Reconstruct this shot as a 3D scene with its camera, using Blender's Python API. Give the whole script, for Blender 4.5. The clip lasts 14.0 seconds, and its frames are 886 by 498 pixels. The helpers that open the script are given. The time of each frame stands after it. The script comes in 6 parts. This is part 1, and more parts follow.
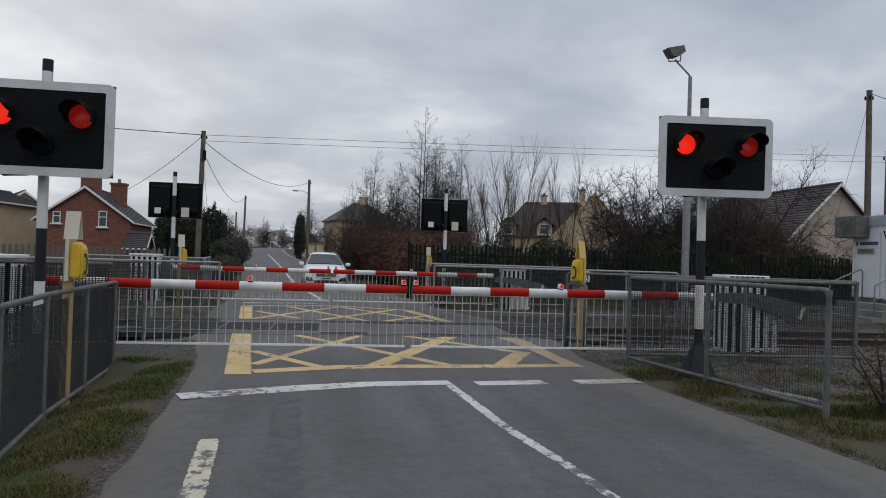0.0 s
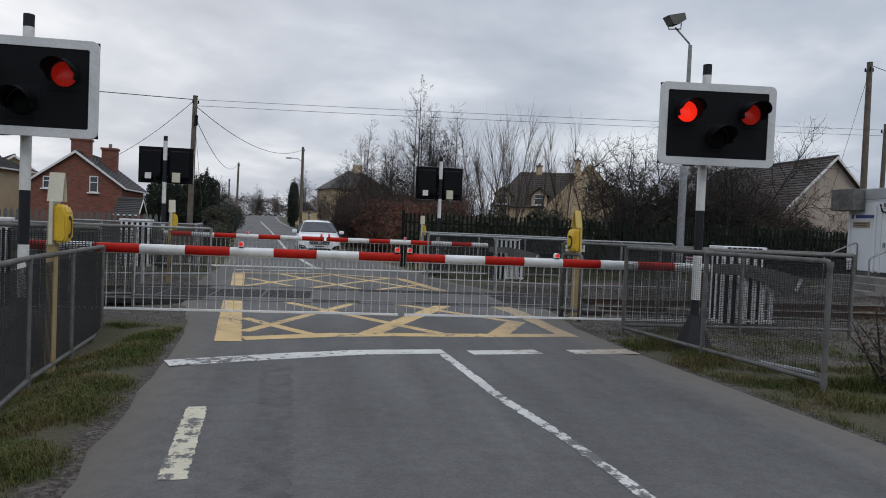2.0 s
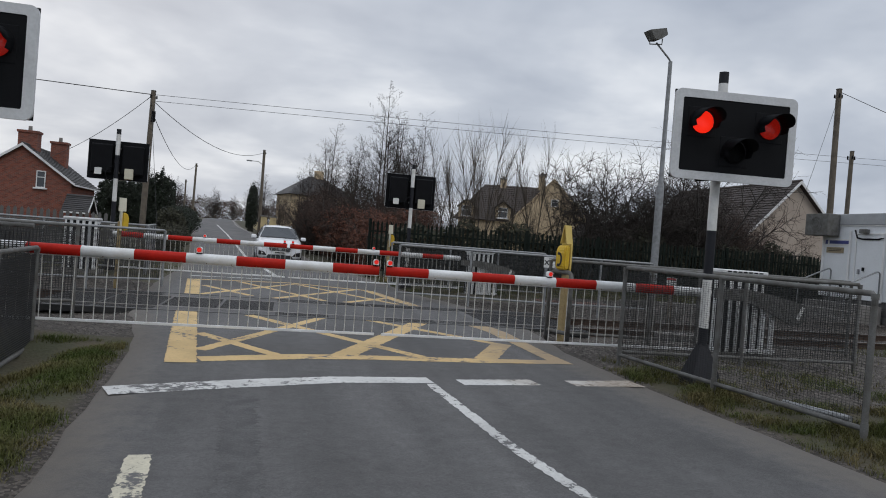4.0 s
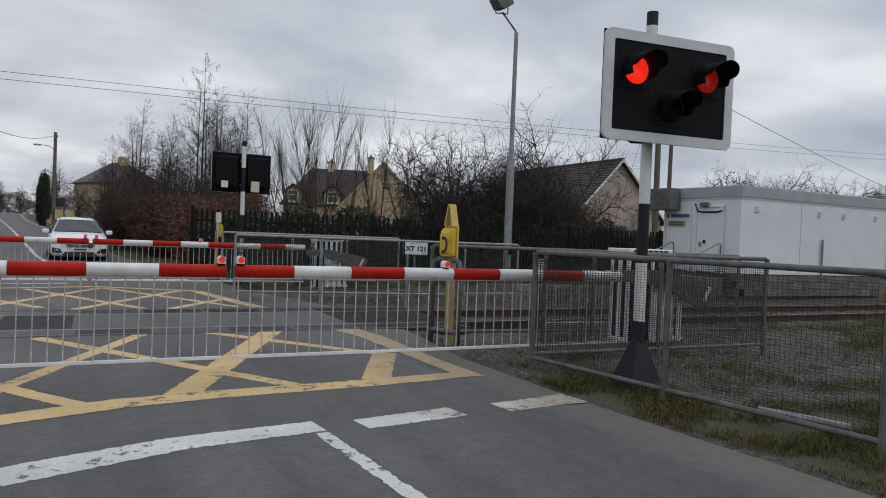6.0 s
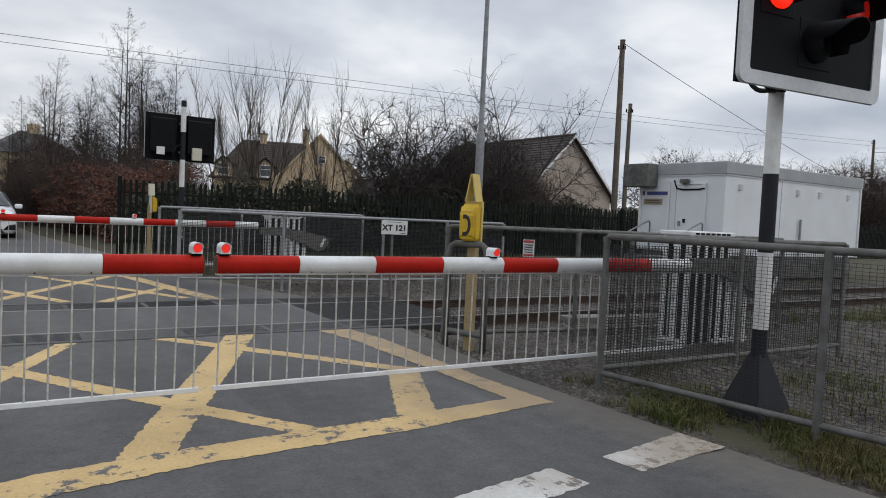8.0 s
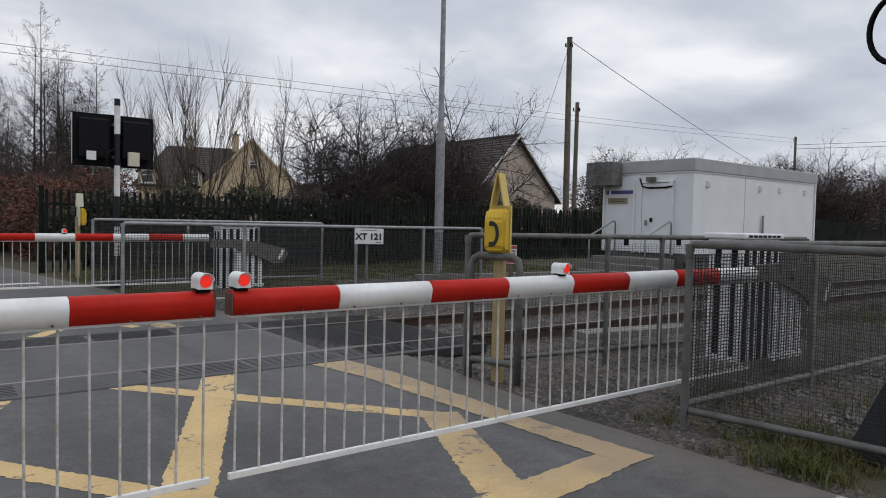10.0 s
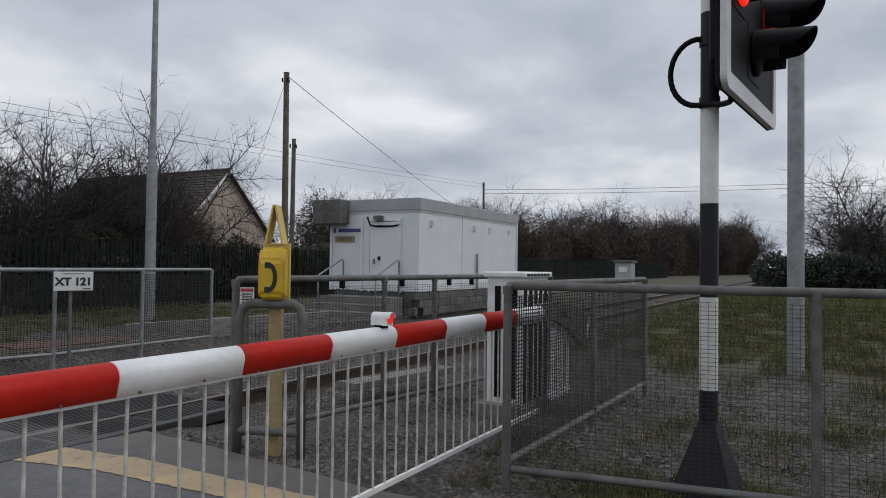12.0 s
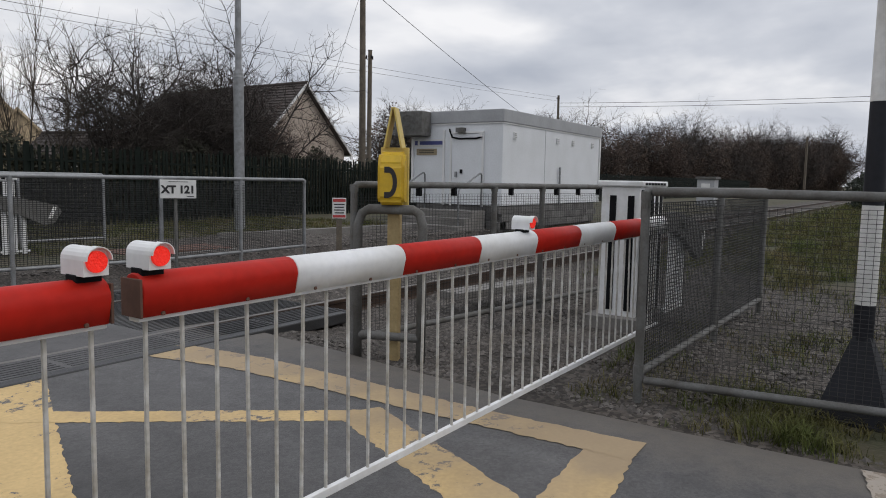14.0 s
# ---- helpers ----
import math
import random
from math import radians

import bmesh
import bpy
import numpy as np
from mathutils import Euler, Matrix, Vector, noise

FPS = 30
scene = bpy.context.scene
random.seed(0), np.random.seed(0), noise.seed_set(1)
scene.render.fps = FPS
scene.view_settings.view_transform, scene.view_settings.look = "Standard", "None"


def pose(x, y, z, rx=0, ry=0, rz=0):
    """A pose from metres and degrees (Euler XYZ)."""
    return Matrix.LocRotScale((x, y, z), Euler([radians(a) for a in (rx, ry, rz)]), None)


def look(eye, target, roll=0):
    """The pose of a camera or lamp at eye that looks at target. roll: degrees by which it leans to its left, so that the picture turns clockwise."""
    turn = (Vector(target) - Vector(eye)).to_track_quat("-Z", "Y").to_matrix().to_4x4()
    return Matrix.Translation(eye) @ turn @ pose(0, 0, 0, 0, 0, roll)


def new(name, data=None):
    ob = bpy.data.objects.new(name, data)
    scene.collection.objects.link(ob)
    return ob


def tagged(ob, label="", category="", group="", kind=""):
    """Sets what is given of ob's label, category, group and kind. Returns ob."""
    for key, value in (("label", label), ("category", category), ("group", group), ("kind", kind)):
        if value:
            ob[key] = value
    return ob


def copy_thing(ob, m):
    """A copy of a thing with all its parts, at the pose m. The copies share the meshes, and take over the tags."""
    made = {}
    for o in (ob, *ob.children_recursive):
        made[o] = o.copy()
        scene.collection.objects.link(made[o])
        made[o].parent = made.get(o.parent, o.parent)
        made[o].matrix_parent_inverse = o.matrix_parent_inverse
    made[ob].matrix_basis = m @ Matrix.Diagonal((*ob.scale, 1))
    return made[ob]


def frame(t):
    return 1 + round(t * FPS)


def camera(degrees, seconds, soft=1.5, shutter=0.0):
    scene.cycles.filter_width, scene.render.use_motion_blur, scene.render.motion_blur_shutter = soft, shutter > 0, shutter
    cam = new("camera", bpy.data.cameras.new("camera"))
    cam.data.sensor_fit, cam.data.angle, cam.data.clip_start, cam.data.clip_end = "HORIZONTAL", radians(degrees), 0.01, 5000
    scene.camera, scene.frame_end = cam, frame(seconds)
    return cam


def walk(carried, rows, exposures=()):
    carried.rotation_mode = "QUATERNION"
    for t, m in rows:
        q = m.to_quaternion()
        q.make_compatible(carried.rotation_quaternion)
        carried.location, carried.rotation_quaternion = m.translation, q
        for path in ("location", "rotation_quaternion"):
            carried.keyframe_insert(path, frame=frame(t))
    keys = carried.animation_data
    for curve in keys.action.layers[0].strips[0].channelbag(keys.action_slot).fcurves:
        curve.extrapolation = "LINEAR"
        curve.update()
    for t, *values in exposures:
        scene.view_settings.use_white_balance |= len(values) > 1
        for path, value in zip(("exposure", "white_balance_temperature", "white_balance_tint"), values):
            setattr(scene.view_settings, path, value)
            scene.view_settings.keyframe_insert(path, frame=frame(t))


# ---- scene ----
cam = camera(64.3, 14.0, soft=1.0)
PATH = [
    (0, (0.352, 0.365, 1.408), (0.646, 2.343, 1.434), 1.8),
    (0.5, (0.353, 0.424, 1.411), (0.585, 2.41, 1.45), 1.3),
    (1, (0.34, 0.42, 1.402), (0.595, 2.403, 1.387), 1.9),
    (1.5, (0.348, 0.466, 1.402), (0.597, 2.45, 1.376), 2.7),
    (2, (0.37, 0.524, 1.379), (0.684, 2.499, 1.32), 2.4),
    (2.2, (0.362, 0.617, 1.378), (0.698, 2.589, 1.355), 3.2),
    (4.3, (0.196, 1.762, 1.377), (0.639, 3.712, 1.354), 4.0),
    (4.5, (0.2, 1.965, 1.385), (0.659, 3.912, 1.39), 2.3),
    (5, (0.215, 2.443, 1.369), (0.884, 4.328, 1.369), 2.9),
    (5.5, (0.24, 3.003, 1.346), (1.049, 4.832, 1.323), 3.4),
    (6, (0.213, 3.564, 1.347), (1.107, 5.353, 1.311), 2.3),
    (6.5, (0.217, 4.092, 1.349), (1.111, 5.881, 1.294), 3.3),
    (7, (0.247, 4.637, 1.339), (1.339, 6.31, 1.247), 3.3),
    (7.5, (0.232, 5.178, 1.322), (1.289, 6.874, 1.249), 2.1),
    (8, (0.235, 5.667, 1.324), (1.304, 7.354, 1.23), 2.7),
    (8.2, (0.256, 5.885, 1.33), (1.286, 7.599, 1.293), 0.9),
    (10.3, (0.214, 7.309, 1.336), (1.454, 8.876, 1.255), 1.3),
    (10.5, (0.217, 7.47, 1.32), (1.422, 9.064, 1.242), 1.5),
    (11, (0.257, 7.739, 1.329), (1.596, 9.222, 1.26), 1.5),
    (11.5, (0.31, 7.91, 1.338), (1.987, 8.999, 1.343), 2.3),
    (12, (0.41, 8.085, 1.344), (2.169, 9.036, 1.389), 0.7),
    (12.5, (0.397, 8.185, 1.34), (2.145, 9.157, 1.336), 1.4),
    (13, (0.238, 8.292, 1.309), (1.758, 9.592, 1.295), 1.7),
    (13.5, (0.306, 8.437, 1.276), (1.864, 9.69, 1.216), -0.0),
    (14, (0.355, 8.491, 1.264), (2.009, 9.598, 1.069), 1.1),
]
walk(cam, [(t, look(eye, target, roll)) for t, eye, target, roll in PATH],
     exposures=[(0, -0.3, 6450, 10), (0.8, -0.26, 6450, 10), (2, -0.17, 6400, 10), (4.5, -0.16, 6500, 10), (5.5, -0.25, 6520, 10), (6, -0.2, 6550, 10), (7.2, 0.02, 6600, 10), (8.2, 0.02, 6620, 10), (10.5, -0.05, 6650, 11), (12, -0.15, 6600, 11), (13, -0.15, 6900, 12), (14, 0.0, 6800, 12)])

# ---- world and light: overcast afternoon ----
world = bpy.data.worlds.new("overcast_sky")
scene.world = world
world.use_nodes = True
wn, wl = world.node_tree.nodes, world.node_tree.links
wn.clear()
w_out = wn.new("ShaderNodeOutputWorld")
w_bg = wn.new("ShaderNodeBackground")
w_sky = wn.new("ShaderNodeTexSky")
w_sky.sky_type, w_sky.sun_disc = "NISHITA", False
w_sky.sun_elevation, w_sky.sun_rotation = radians(32), radians(-20)
w_sky.air_density, w_sky.dust_density = 1.0, 4.0
w_co = wn.new("ShaderNodeTexCoord")
w_sep = wn.new("ShaderNodeSeparateXYZ")
wl.new(w_co.outputs["Generated"], w_sep.inputs[0])
# cloud layer seen in perspective: direction divided by its height
w_h = wn.new("ShaderNodeMath"); w_h.operation = "MAXIMUM"; w_h.inputs[1].default_value = 0.0
wl.new(w_sep.outputs["Z"], w_h.inputs[0])
w_add = wn.new("ShaderNodeMath"); w_add.operation = "ADD"; w_add.inputs[1].default_value = 0.24
wl.new(w_h.outputs[0], w_add.inputs[0])
w_comb = wn.new("ShaderNodeCombineXYZ")
for axis in ("X", "Y"):
    d = wn.new("ShaderNodeMath"); d.operation = "DIVIDE"
    wl.new(w_sep.outputs[axis], d.inputs[0]); wl.new(w_add.outputs[0], d.inputs[1])
    wl.new(d.outputs[0], w_comb.inputs[axis])
w_n1 = wn.new("ShaderNodeTexNoise"); w_n1.inputs["Scale"].default_value = 1.25
w_n1.inputs["Detail"].default_value = 5; w_n1.inputs["Roughness"].default_value = 0.5; w_n1.inputs["Distortion"].default_value = 0.15
wl.new(w_comb.outputs[0], w_n1.inputs["Vector"])
w_ramp = wn.new("ShaderNodeValToRGB")
w_ramp.color_ramp.elements[0].position, w_ramp.color_ramp.elements[0].color = 0.34, (0.415, 0.465, 0.555, 1)
w_ramp.color_ramp.elements[1].position, w_ramp.color_ramp.elements[1].color = 0.66, (0.875, 0.91, 0.958, 1)
e = w_ramp.color_ramp.elements.new(0.5); e.color = (0.576, 0.625, 0.707, 1)
wl.new(w_n1.outputs["Fac"], w_ramp.inputs[0])
# an overcast sky is brighter towards the zenith
w_zen = wn.new("ShaderNodeMapRange")
w_zen.inputs[1].default_value, w_zen.inputs[2].default_value = 0.30, 1.0
w_zen.inputs[3].default_value, w_zen.inputs[4].default_value = 1.0, 1.7
wl.new(w_sep.outputs["Z"], w_zen.inputs[0])
w_mul = wn.new("ShaderNodeVectorMath"); w_mul.operation = "SCALE"
wl.new(w_ramp.outputs[0], w_mul.inputs[0]); wl.new(w_zen.outputs[0], w_mul.inputs["Scale"])
w_sk = wn.new("ShaderNodeVectorMath"); w_sk.operation = "SCALE"; w_sk.inputs["Scale"].default_value = 0.006
wl.new(w_sky.outputs[0], w_sk.inputs[0])
w_sum = wn.new("ShaderNodeVectorMath"); w_sum.operation = "ADD"
wl.new(w_mul.outputs[0], w_sum.inputs[0]); wl.new(w_sk.outputs[0], w_sum.inputs[1])
wl.new(w_sum.outputs[0], w_bg.inputs[0])
w_bg.inputs[1].default_value = 1.0
wl.new(w_bg.outputs[0], w_out.inputs[0])
sun = new("sun", bpy.data.lights.new("sun", "SUN"))
sun.data.energy, sun.data.angle, sun.data.color = 0.6, radians(25), (1.0, 0.96, 0.9)
sun.matrix_world = look((0, 0, 30), (-10, 28, 0))


# ---- materials ----
def mat(name, colour, rough=0.6, metal=0.0, vary=0.25, scale=3.0, fine=60.0, bump=0.1, second=None, mask=None, spec=0.5, emit=0.0, dirt=None):
    """A surface of one or two colours with stains at two scales and fine relief. second: another colour that the large noise mixes in."""
    m = bpy.data.materials.new(name)
    m.use_nodes = True
    n, l = m.node_tree.nodes, m.node_tree.links
    b = n["Principled BSDF"]
    co = n.new("ShaderNodeTexCoord")
    big = n.new("ShaderNodeTexNoise"); big.inputs["Scale"].default_value = scale; big.inputs["Detail"].default_value = 5
    small = n.new("ShaderNodeTexNoise"); small.inputs["Scale"].default_value = fine; small.inputs["Detail"].default_value = 3
    l.new(co.outputs["Object"], big.inputs["Vector"]); l.new(co.outputs["Object"], small.inputs["Vector"])
    mix = n.new("ShaderNodeMix"); mix.data_type = "RGBA"
    c2 = second or tuple(c * (1 - vary) for c in colour)
    mix.inputs[6].default_value, mix.inputs[7].default_value = (*colour, 1), (*c2, 1)
    r = n.new("ShaderNodeMapRange")
    r.inputs[1].default_value, r.inputs[2].default_value = mask or (0.35, 0.7)
    l.new(big.outputs["Fac"], r.inputs[0]); l.new(r.outputs[0], mix.inputs[0])
    grain = n.new("ShaderNodeMapRange")
    grain.inputs[1].default_value, grain.inputs[2].default_value = 0.25, 0.75
    grain.inputs[3].default_value, grain.inputs[4].default_value = 1 - vary * 0.6, 1 + vary * 0.4
    l.new(small.outputs["Fac"], grain.inputs[0])
    sc = n.new("ShaderNodeVectorMath"); sc.operation = "SCALE"
    l.new(mix.outputs[2], sc.inputs[0]); l.new(grain.outputs[0], sc.inputs["Scale"])
    l.new(sc.outputs[0], b.inputs["Base Color"])
    b.inputs["Roughness"].default_value, b.inputs["Metallic"].default_value = rough, metal
    b.inputs["Specular IOR Level"].default_value = spec
    if bump:
        bp = n.new("ShaderNodeBump"); bp.inputs["Strength"].default_value = bump; bp.inputs["Distance"].default_value = 0.01
        l.new(small.outputs["Fac"], bp.inputs["Height"]); l.new(bp.outputs[0], b.inputs["Normal"])
    if emit:
        b.inputs["Emission Color"].default_value = (*colour, 1)
        b.inputs["Emission Strength"].default_value = emit
    return m


def vary_each(m, amount=0.3):
    """Let every object of this material be a little lighter or darker."""
    n, l = m.node_tree.nodes, m.node_tree.links
    b = n["Principled BSDF"]
    src = b.inputs["Base Color"].links[0].from_socket
    info = n.new("ShaderNodeObjectInfo")
    r = n.new("ShaderNodeMapRange")
    r.inputs[3].default_value, r.inputs[4].default_value = 1 - amount, 1 + amount
    l.new(info.outputs["Random"], r.inputs[0])
    s = n.new("ShaderNodeVectorMath"); s.operation = "SCALE"
    l.new(src, s.inputs[0]); l.new(r.outputs[0], s.inputs["Scale"]); l.new(s.outputs[0], b.inputs["Base Color"])
    return m


def vary_islands(m, amount=0.4):
    n, l = m.node_tree.nodes, m.node_tree.links
    b = n["Principled BSDF"]
    src = b.inputs["Base Color"].links[0].from_socket
    info = n.new("ShaderNodeNewGeometry")
    r = n.new("ShaderNodeMapRange")
    r.inputs[3].default_value, r.inputs[4].default_value = 1 - amount, 1 + amount
    l.new(info.outputs["Random Per Island"], r.inputs[0])
    s = n.new("ShaderNodeVectorMath"); s.operation = "SCALE"
    l.new(src, s.inputs[0]); l.new(r.outputs[0], s.inputs["Scale"]); l.new(s.outputs[0], b.inputs["Base Color"])
    return m


def worn_paint(name, colour, under, amount):
    """Road paint that has flaked: noise lets the asphalt below show through."""
    m = mat(name, colour, rough=0.75, vary=0.22, scale=2.0, fine=40, bump=0.15)
    n, l = m.node_tree.nodes, m.node_tree.links
    b = n["Principled BSDF"]
    src = b.inputs["Base Color"].links[0].from_socket
    co = n.new("ShaderNodeTexCoord")
    a = n.new("ShaderNodeTexNoise"); a.inputs["Scale"].default_value = 9; a.inputs["Detail"].default_value = 8; a.inputs["Roughness"].default_value = 0.75
    p = n.new("ShaderNodeTexNoise"); p.inputs["Scale"].default_value = 0.9; p.inputs["Detail"].default_value = 2
    l.new(co.outputs["Object"], a.inputs["Vector"]); l.new(co.outputs["Object"], p.inputs["Vector"])
    s = n.new("ShaderNodeMath"); s.operation = "MULTIPLY_ADD"; s.inputs[1].default_value = 0.55
    l.new(p.outputs["Fac"], s.inputs[0]); l.new(a.outputs["Fac"], s.inputs[2])
    r = n.new("ShaderNodeMapRange"); r.inputs[1].default_value, r.inputs[2].default_value = amount, amount + 0.035
    l.new(s.outputs[0], r.inputs[0])
    mix = n.new("ShaderNodeMix"); mix.data_type = "RGBA"; mix.inputs[7].default_value = (*under, 1)
    l.new(r.outputs[0], mix.inputs[0]); l.new(src, mix.inputs[6])
    # dried mud carried on to the paint from the trodden verge at the lane's east side
    xyz = n.new("ShaderNodeSeparateXYZ"); l.new(co.outputs["Object"], xyz.inputs[0])
    dn = n.new("ShaderNodeTexNoise"); dn.inputs["Scale"].default_value = 2.2; dn.inputs["Detail"].default_value = 7
    l.new(co.outputs["Object"], dn.inputs["Vector"])
    dx = n.new("ShaderNodeMath"); dx.operation = "MULTIPLY_ADD"; dx.inputs[1].default_value = 2.4
    l.new(dn.outputs["Fac"], dx.inputs[0]); l.new(xyz.outputs[0], dx.inputs[2])
    dr = n.new("ShaderNodeMapRange"); dr.inputs[1].default_value, dr.inputs[2].default_value, dr.inputs[4].default_value = 3.5, 4.7, 0.72
    l.new(dx.outputs[0], dr.inputs[0])
    dm = n.new("ShaderNodeMix"); dm.data_type = "RGBA"; dm.inputs[7].default_value = (0.25, 0.195, 0.14, 1)
    l.new(dr.outputs[0], dm.inputs[0]); l.new(mix.outputs[2], dm.inputs[6]); l.new(dm.outputs[2], b.inputs["Base Color"])
    return m


ASPHALT = (0.104, 0.102, 0.102)
def asphalt_material():
    """Aged asphalt: pale chippings in dark binder, broad stains, and dried mud trodden in towards the verge."""
    m = mat("asphalt", ASPHALT, rough=0.72, vary=0.22, scale=0.5, fine=150, bump=0.28, second=(0.076, 0.074, 0.073), spec=0.35)
    n, l = m.node_tree.nodes, m.node_tree.links
    b = n["Principled BSDF"]
    src = b.inputs["Base Color"].links[0].from_socket
    co = n.new("ShaderNodeTexCoord")
    mid = n.new("ShaderNodeTexNoise"); mid.inputs["Scale"].default_value = 7; mid.inputs["Detail"].default_value = 8; mid.inputs["Roughness"].default_value = 0.7
    chip = n.new("ShaderNodeTexVoronoi"); chip.inputs["Scale"].default_value = 75
    streak = n.new("ShaderNodeTexNoise"); streak.inputs["Scale"].default_value = 1.0; streak.inputs["Detail"].default_value = 6
    mp = n.new("ShaderNodeMapping"); mp.inputs["Scale"].default_value = (2.2, 0.22, 1)
    l.new(co.outputs["Object"], mp.inputs[0]); l.new(mp.outputs[0], streak.inputs["Vector"])
    l.new(co.outputs["Object"], mid.inputs["Vector"]); l.new(co.outputs["Object"], chip.inputs["Vector"])
    def span(sock, a, b_, lo, hi):
        r = n.new("ShaderNodeMapRange")
        for k, v in zip((1, 2, 3, 4), (a, b_, lo, hi)):
            r.inputs[k].default_value = v
        l.new(sock, r.inputs[0])
        return r.outputs[0]
    sep = n.new("ShaderNodeSeparateColor"); l.new(chip.outputs["Color"], sep.inputs[0])
    f = None
    for part_ in (span(mid.outputs["Fac"], 0.3, 0.7, 0.80, 1.18), span(sep.outputs[0], 0.0, 1.0, 0.86, 1.15), span(streak.outputs["Fac"], 0.35, 0.68, 0.82, 1.14)):
        if f is None:
            f = part_
        else:
            mu = n.new("ShaderNodeMath"); mu.operation = "MULTIPLY"
            l.new(f, mu.inputs[0]); l.new(part_, mu.inputs[1]); f = mu.outputs[0]
    sc = n.new("ShaderNodeVectorMath"); sc.operation = "SCALE"
    l.new(src, sc.inputs[0]); l.new(f, sc.inputs["Scale"])
    at = n.new("ShaderNodeAttribute"); at.attribute_name = "edge"
    ad = n.new("ShaderNodeMath"); ad.operation = "MULTIPLY_ADD"; ad.inputs[1].default_value = 1.4
    l.new(mid.outputs["Fac"], ad.inputs[0]); l.new(at.outputs["Fac"], ad.inputs[2])
    mud = span(ad.outputs[0], 0.95, 1.75, 0.0, 0.85)
    mix = n.new("ShaderNodeMix"); mix.data_type = "RGBA"; mix.inputs[7].default_value = (0.128, 0.113, 0.096, 1)
    l.new(mud, mix.inputs[0]); l.new(sc.outputs[0], mix.inputs[6]); l.new(mix.outputs[2], b.inputs["Base Color"])
    return m


M_asphalt = asphalt_material()
M_rubber_panel = mat("crossing_panel", (0.036, 0.036, 0.037), rough=0.5, vary=0.3, scale=1.5, fine=90, bump=0.25)
M_white_line = worn_paint("white_road_paint", (0.60, 0.60, 0.58), ASPHALT, 0.835)
M_yellow_line = worn_paint("yellow_road_paint", (0.60, 0.425, 0.195), ASPHALT, 0.865)
M_centre_line = worn_paint("centre_road_paint", (0.56, 0.56, 0.54), ASPHALT, 0.77)
M_edge_line = worn_paint("edge_road_paint", (0.58, 0.54, 0.42), ASPHALT, 0.80)
M_red = mat("boom_red", (0.47, 0.018, 0.010), spec=0.14, rough=0.5, vary=0.2, scale=4, fine=30, bump=0.04, second=(0.37, 0.016, 0.010))
M_white = mat("boom_white", (0.74, 0.75, 0.76), rough=0.42, vary=0.14, scale=5, fine=40, bump=0.04, second=(0.60, 0.60, 0.58))
# white of the skirt bars, greyed and tanned: their shade is in the colour
M_bar = mat("skirt_bar_shaded_white", (0.56, 0.56, 0.54), rough=0.5, vary=0.34, scale=9, fine=50, bump=0.05, second=(0.30, 0.27, 0.22))
M_galv = mat("galvanised_steel", (0.30, 0.31, 0.32), rough=0.55, metal=0.35, vary=0.3, scale=8, fine=70, bump=0.1, second=(0.20, 0.205, 0.205))
M_galv_dark = mat("weathered_steel", (0.14, 0.14, 0.135), rough=0.7, metal=0.1, vary=0.3, scale=9, fine=80, bump=0.15, second=(0.085, 0.08, 0.07))
M_wire = mat("mesh_wire", (0.045, 0.045, 0.045), rough=0.7, metal=0.0, spec=0.2, vary=0.2, scale=4, fine=50, bump=0)
M_black = mat("signal_black", (0.006, 0.0065, 0.008), rough=0.6, vary=0.3, scale=5, fine=40, bump=0.05, spec=0.12)
M_pole_black = mat("pole_black", (0.016, 0.017, 0.022), rough=0.55, vary=0.3, scale=6, fine=40, bump=0.08, spec=0.25)
M_pole_white = mat("pole_white", (0.70, 0.70, 0.69), rough=0.5, vary=0.18, scale=5, fine=40, bump=0.06, second=(0.55, 0.54, 0.51))
M_frame_grey = mat("signal_frame_grey", (0.58, 0.59, 0.60), rough=0.45, vary=0.15, scale=4, fine=40, bump=0.04)
M_lens_lit = mat("lens_lit", (0.95, 0.022, 0.008), rough=0.25, vary=0.3, scale=22, fine=70, bump=0.3, emit=0.95)
M_lamp_red = mat("boom_lamp_red", (0.80, 0.020, 0.010), rough=0.3, vary=0.5, scale=60, fine=160, bump=0.4, second=(0.45, 0.012, 0.006), emit=0.55)
M_lens_dim = mat("lens_dim", (0.45, 0.014, 0.008), rough=0.2, vary=0.4, scale=22, fine=70, bump=0.3, emit=0.30)
M_phone = mat("phone_yellow", (0.62, 0.40, 0.015), rough=0.4, vary=0.15, scale=6, fine=40, bump=0.04, second=(0.52, 0.33, 0.02))
M_cream_box = mat("cream_box", (0.56, 0.53, 0.42), rough=0.5, vary=0.12, scale=6, fine=40, bump=0.03)
M_phone_light = mat("phone_board_yellow", (0.62, 0.46, 0.12), rough=0.5, vary=0.15, scale=6, fine=40, bump=0.04)
M_post_cream = mat("phone_post_timber", (0.36, 0.27, 0.13), rough=0.7, vary=0.3, scale=7, fine=50, bump=0.15, second=(0.30, 0.22, 0.10))
M_hut = mat("cabin_white", (0.70, 0.72, 0.74), rough=0.5, vary=0.1, scale=1.2, fine=25, bump=0.03, second=(0.63, 0.65, 0.66))
M_hut_trim = mat("cabin_roof_trim", (0.36, 0.37, 0.38), rough=0.55, vary=0.15, scale=2, fine=30, bump=0.03)
M_block = vary_each(mat("concrete_block", (0.15, 0.145, 0.138), rough=0.9, vary=0.3, scale=5, fine=60, bump=0.3), 0.25)
M_concrete = mat("concrete", (0.20, 0.19, 0.178), rough=0.9, vary=0.3, scale=2.5, fine=60, bump=0.3, second=(0.14, 0.132, 0.12))
M_palisade = mat("palisade_dark_green", (0.008, 0.013, 0.010), rough=0.7, vary=0.3, scale=3, fine=40, bump=0.05, spec=0.15)
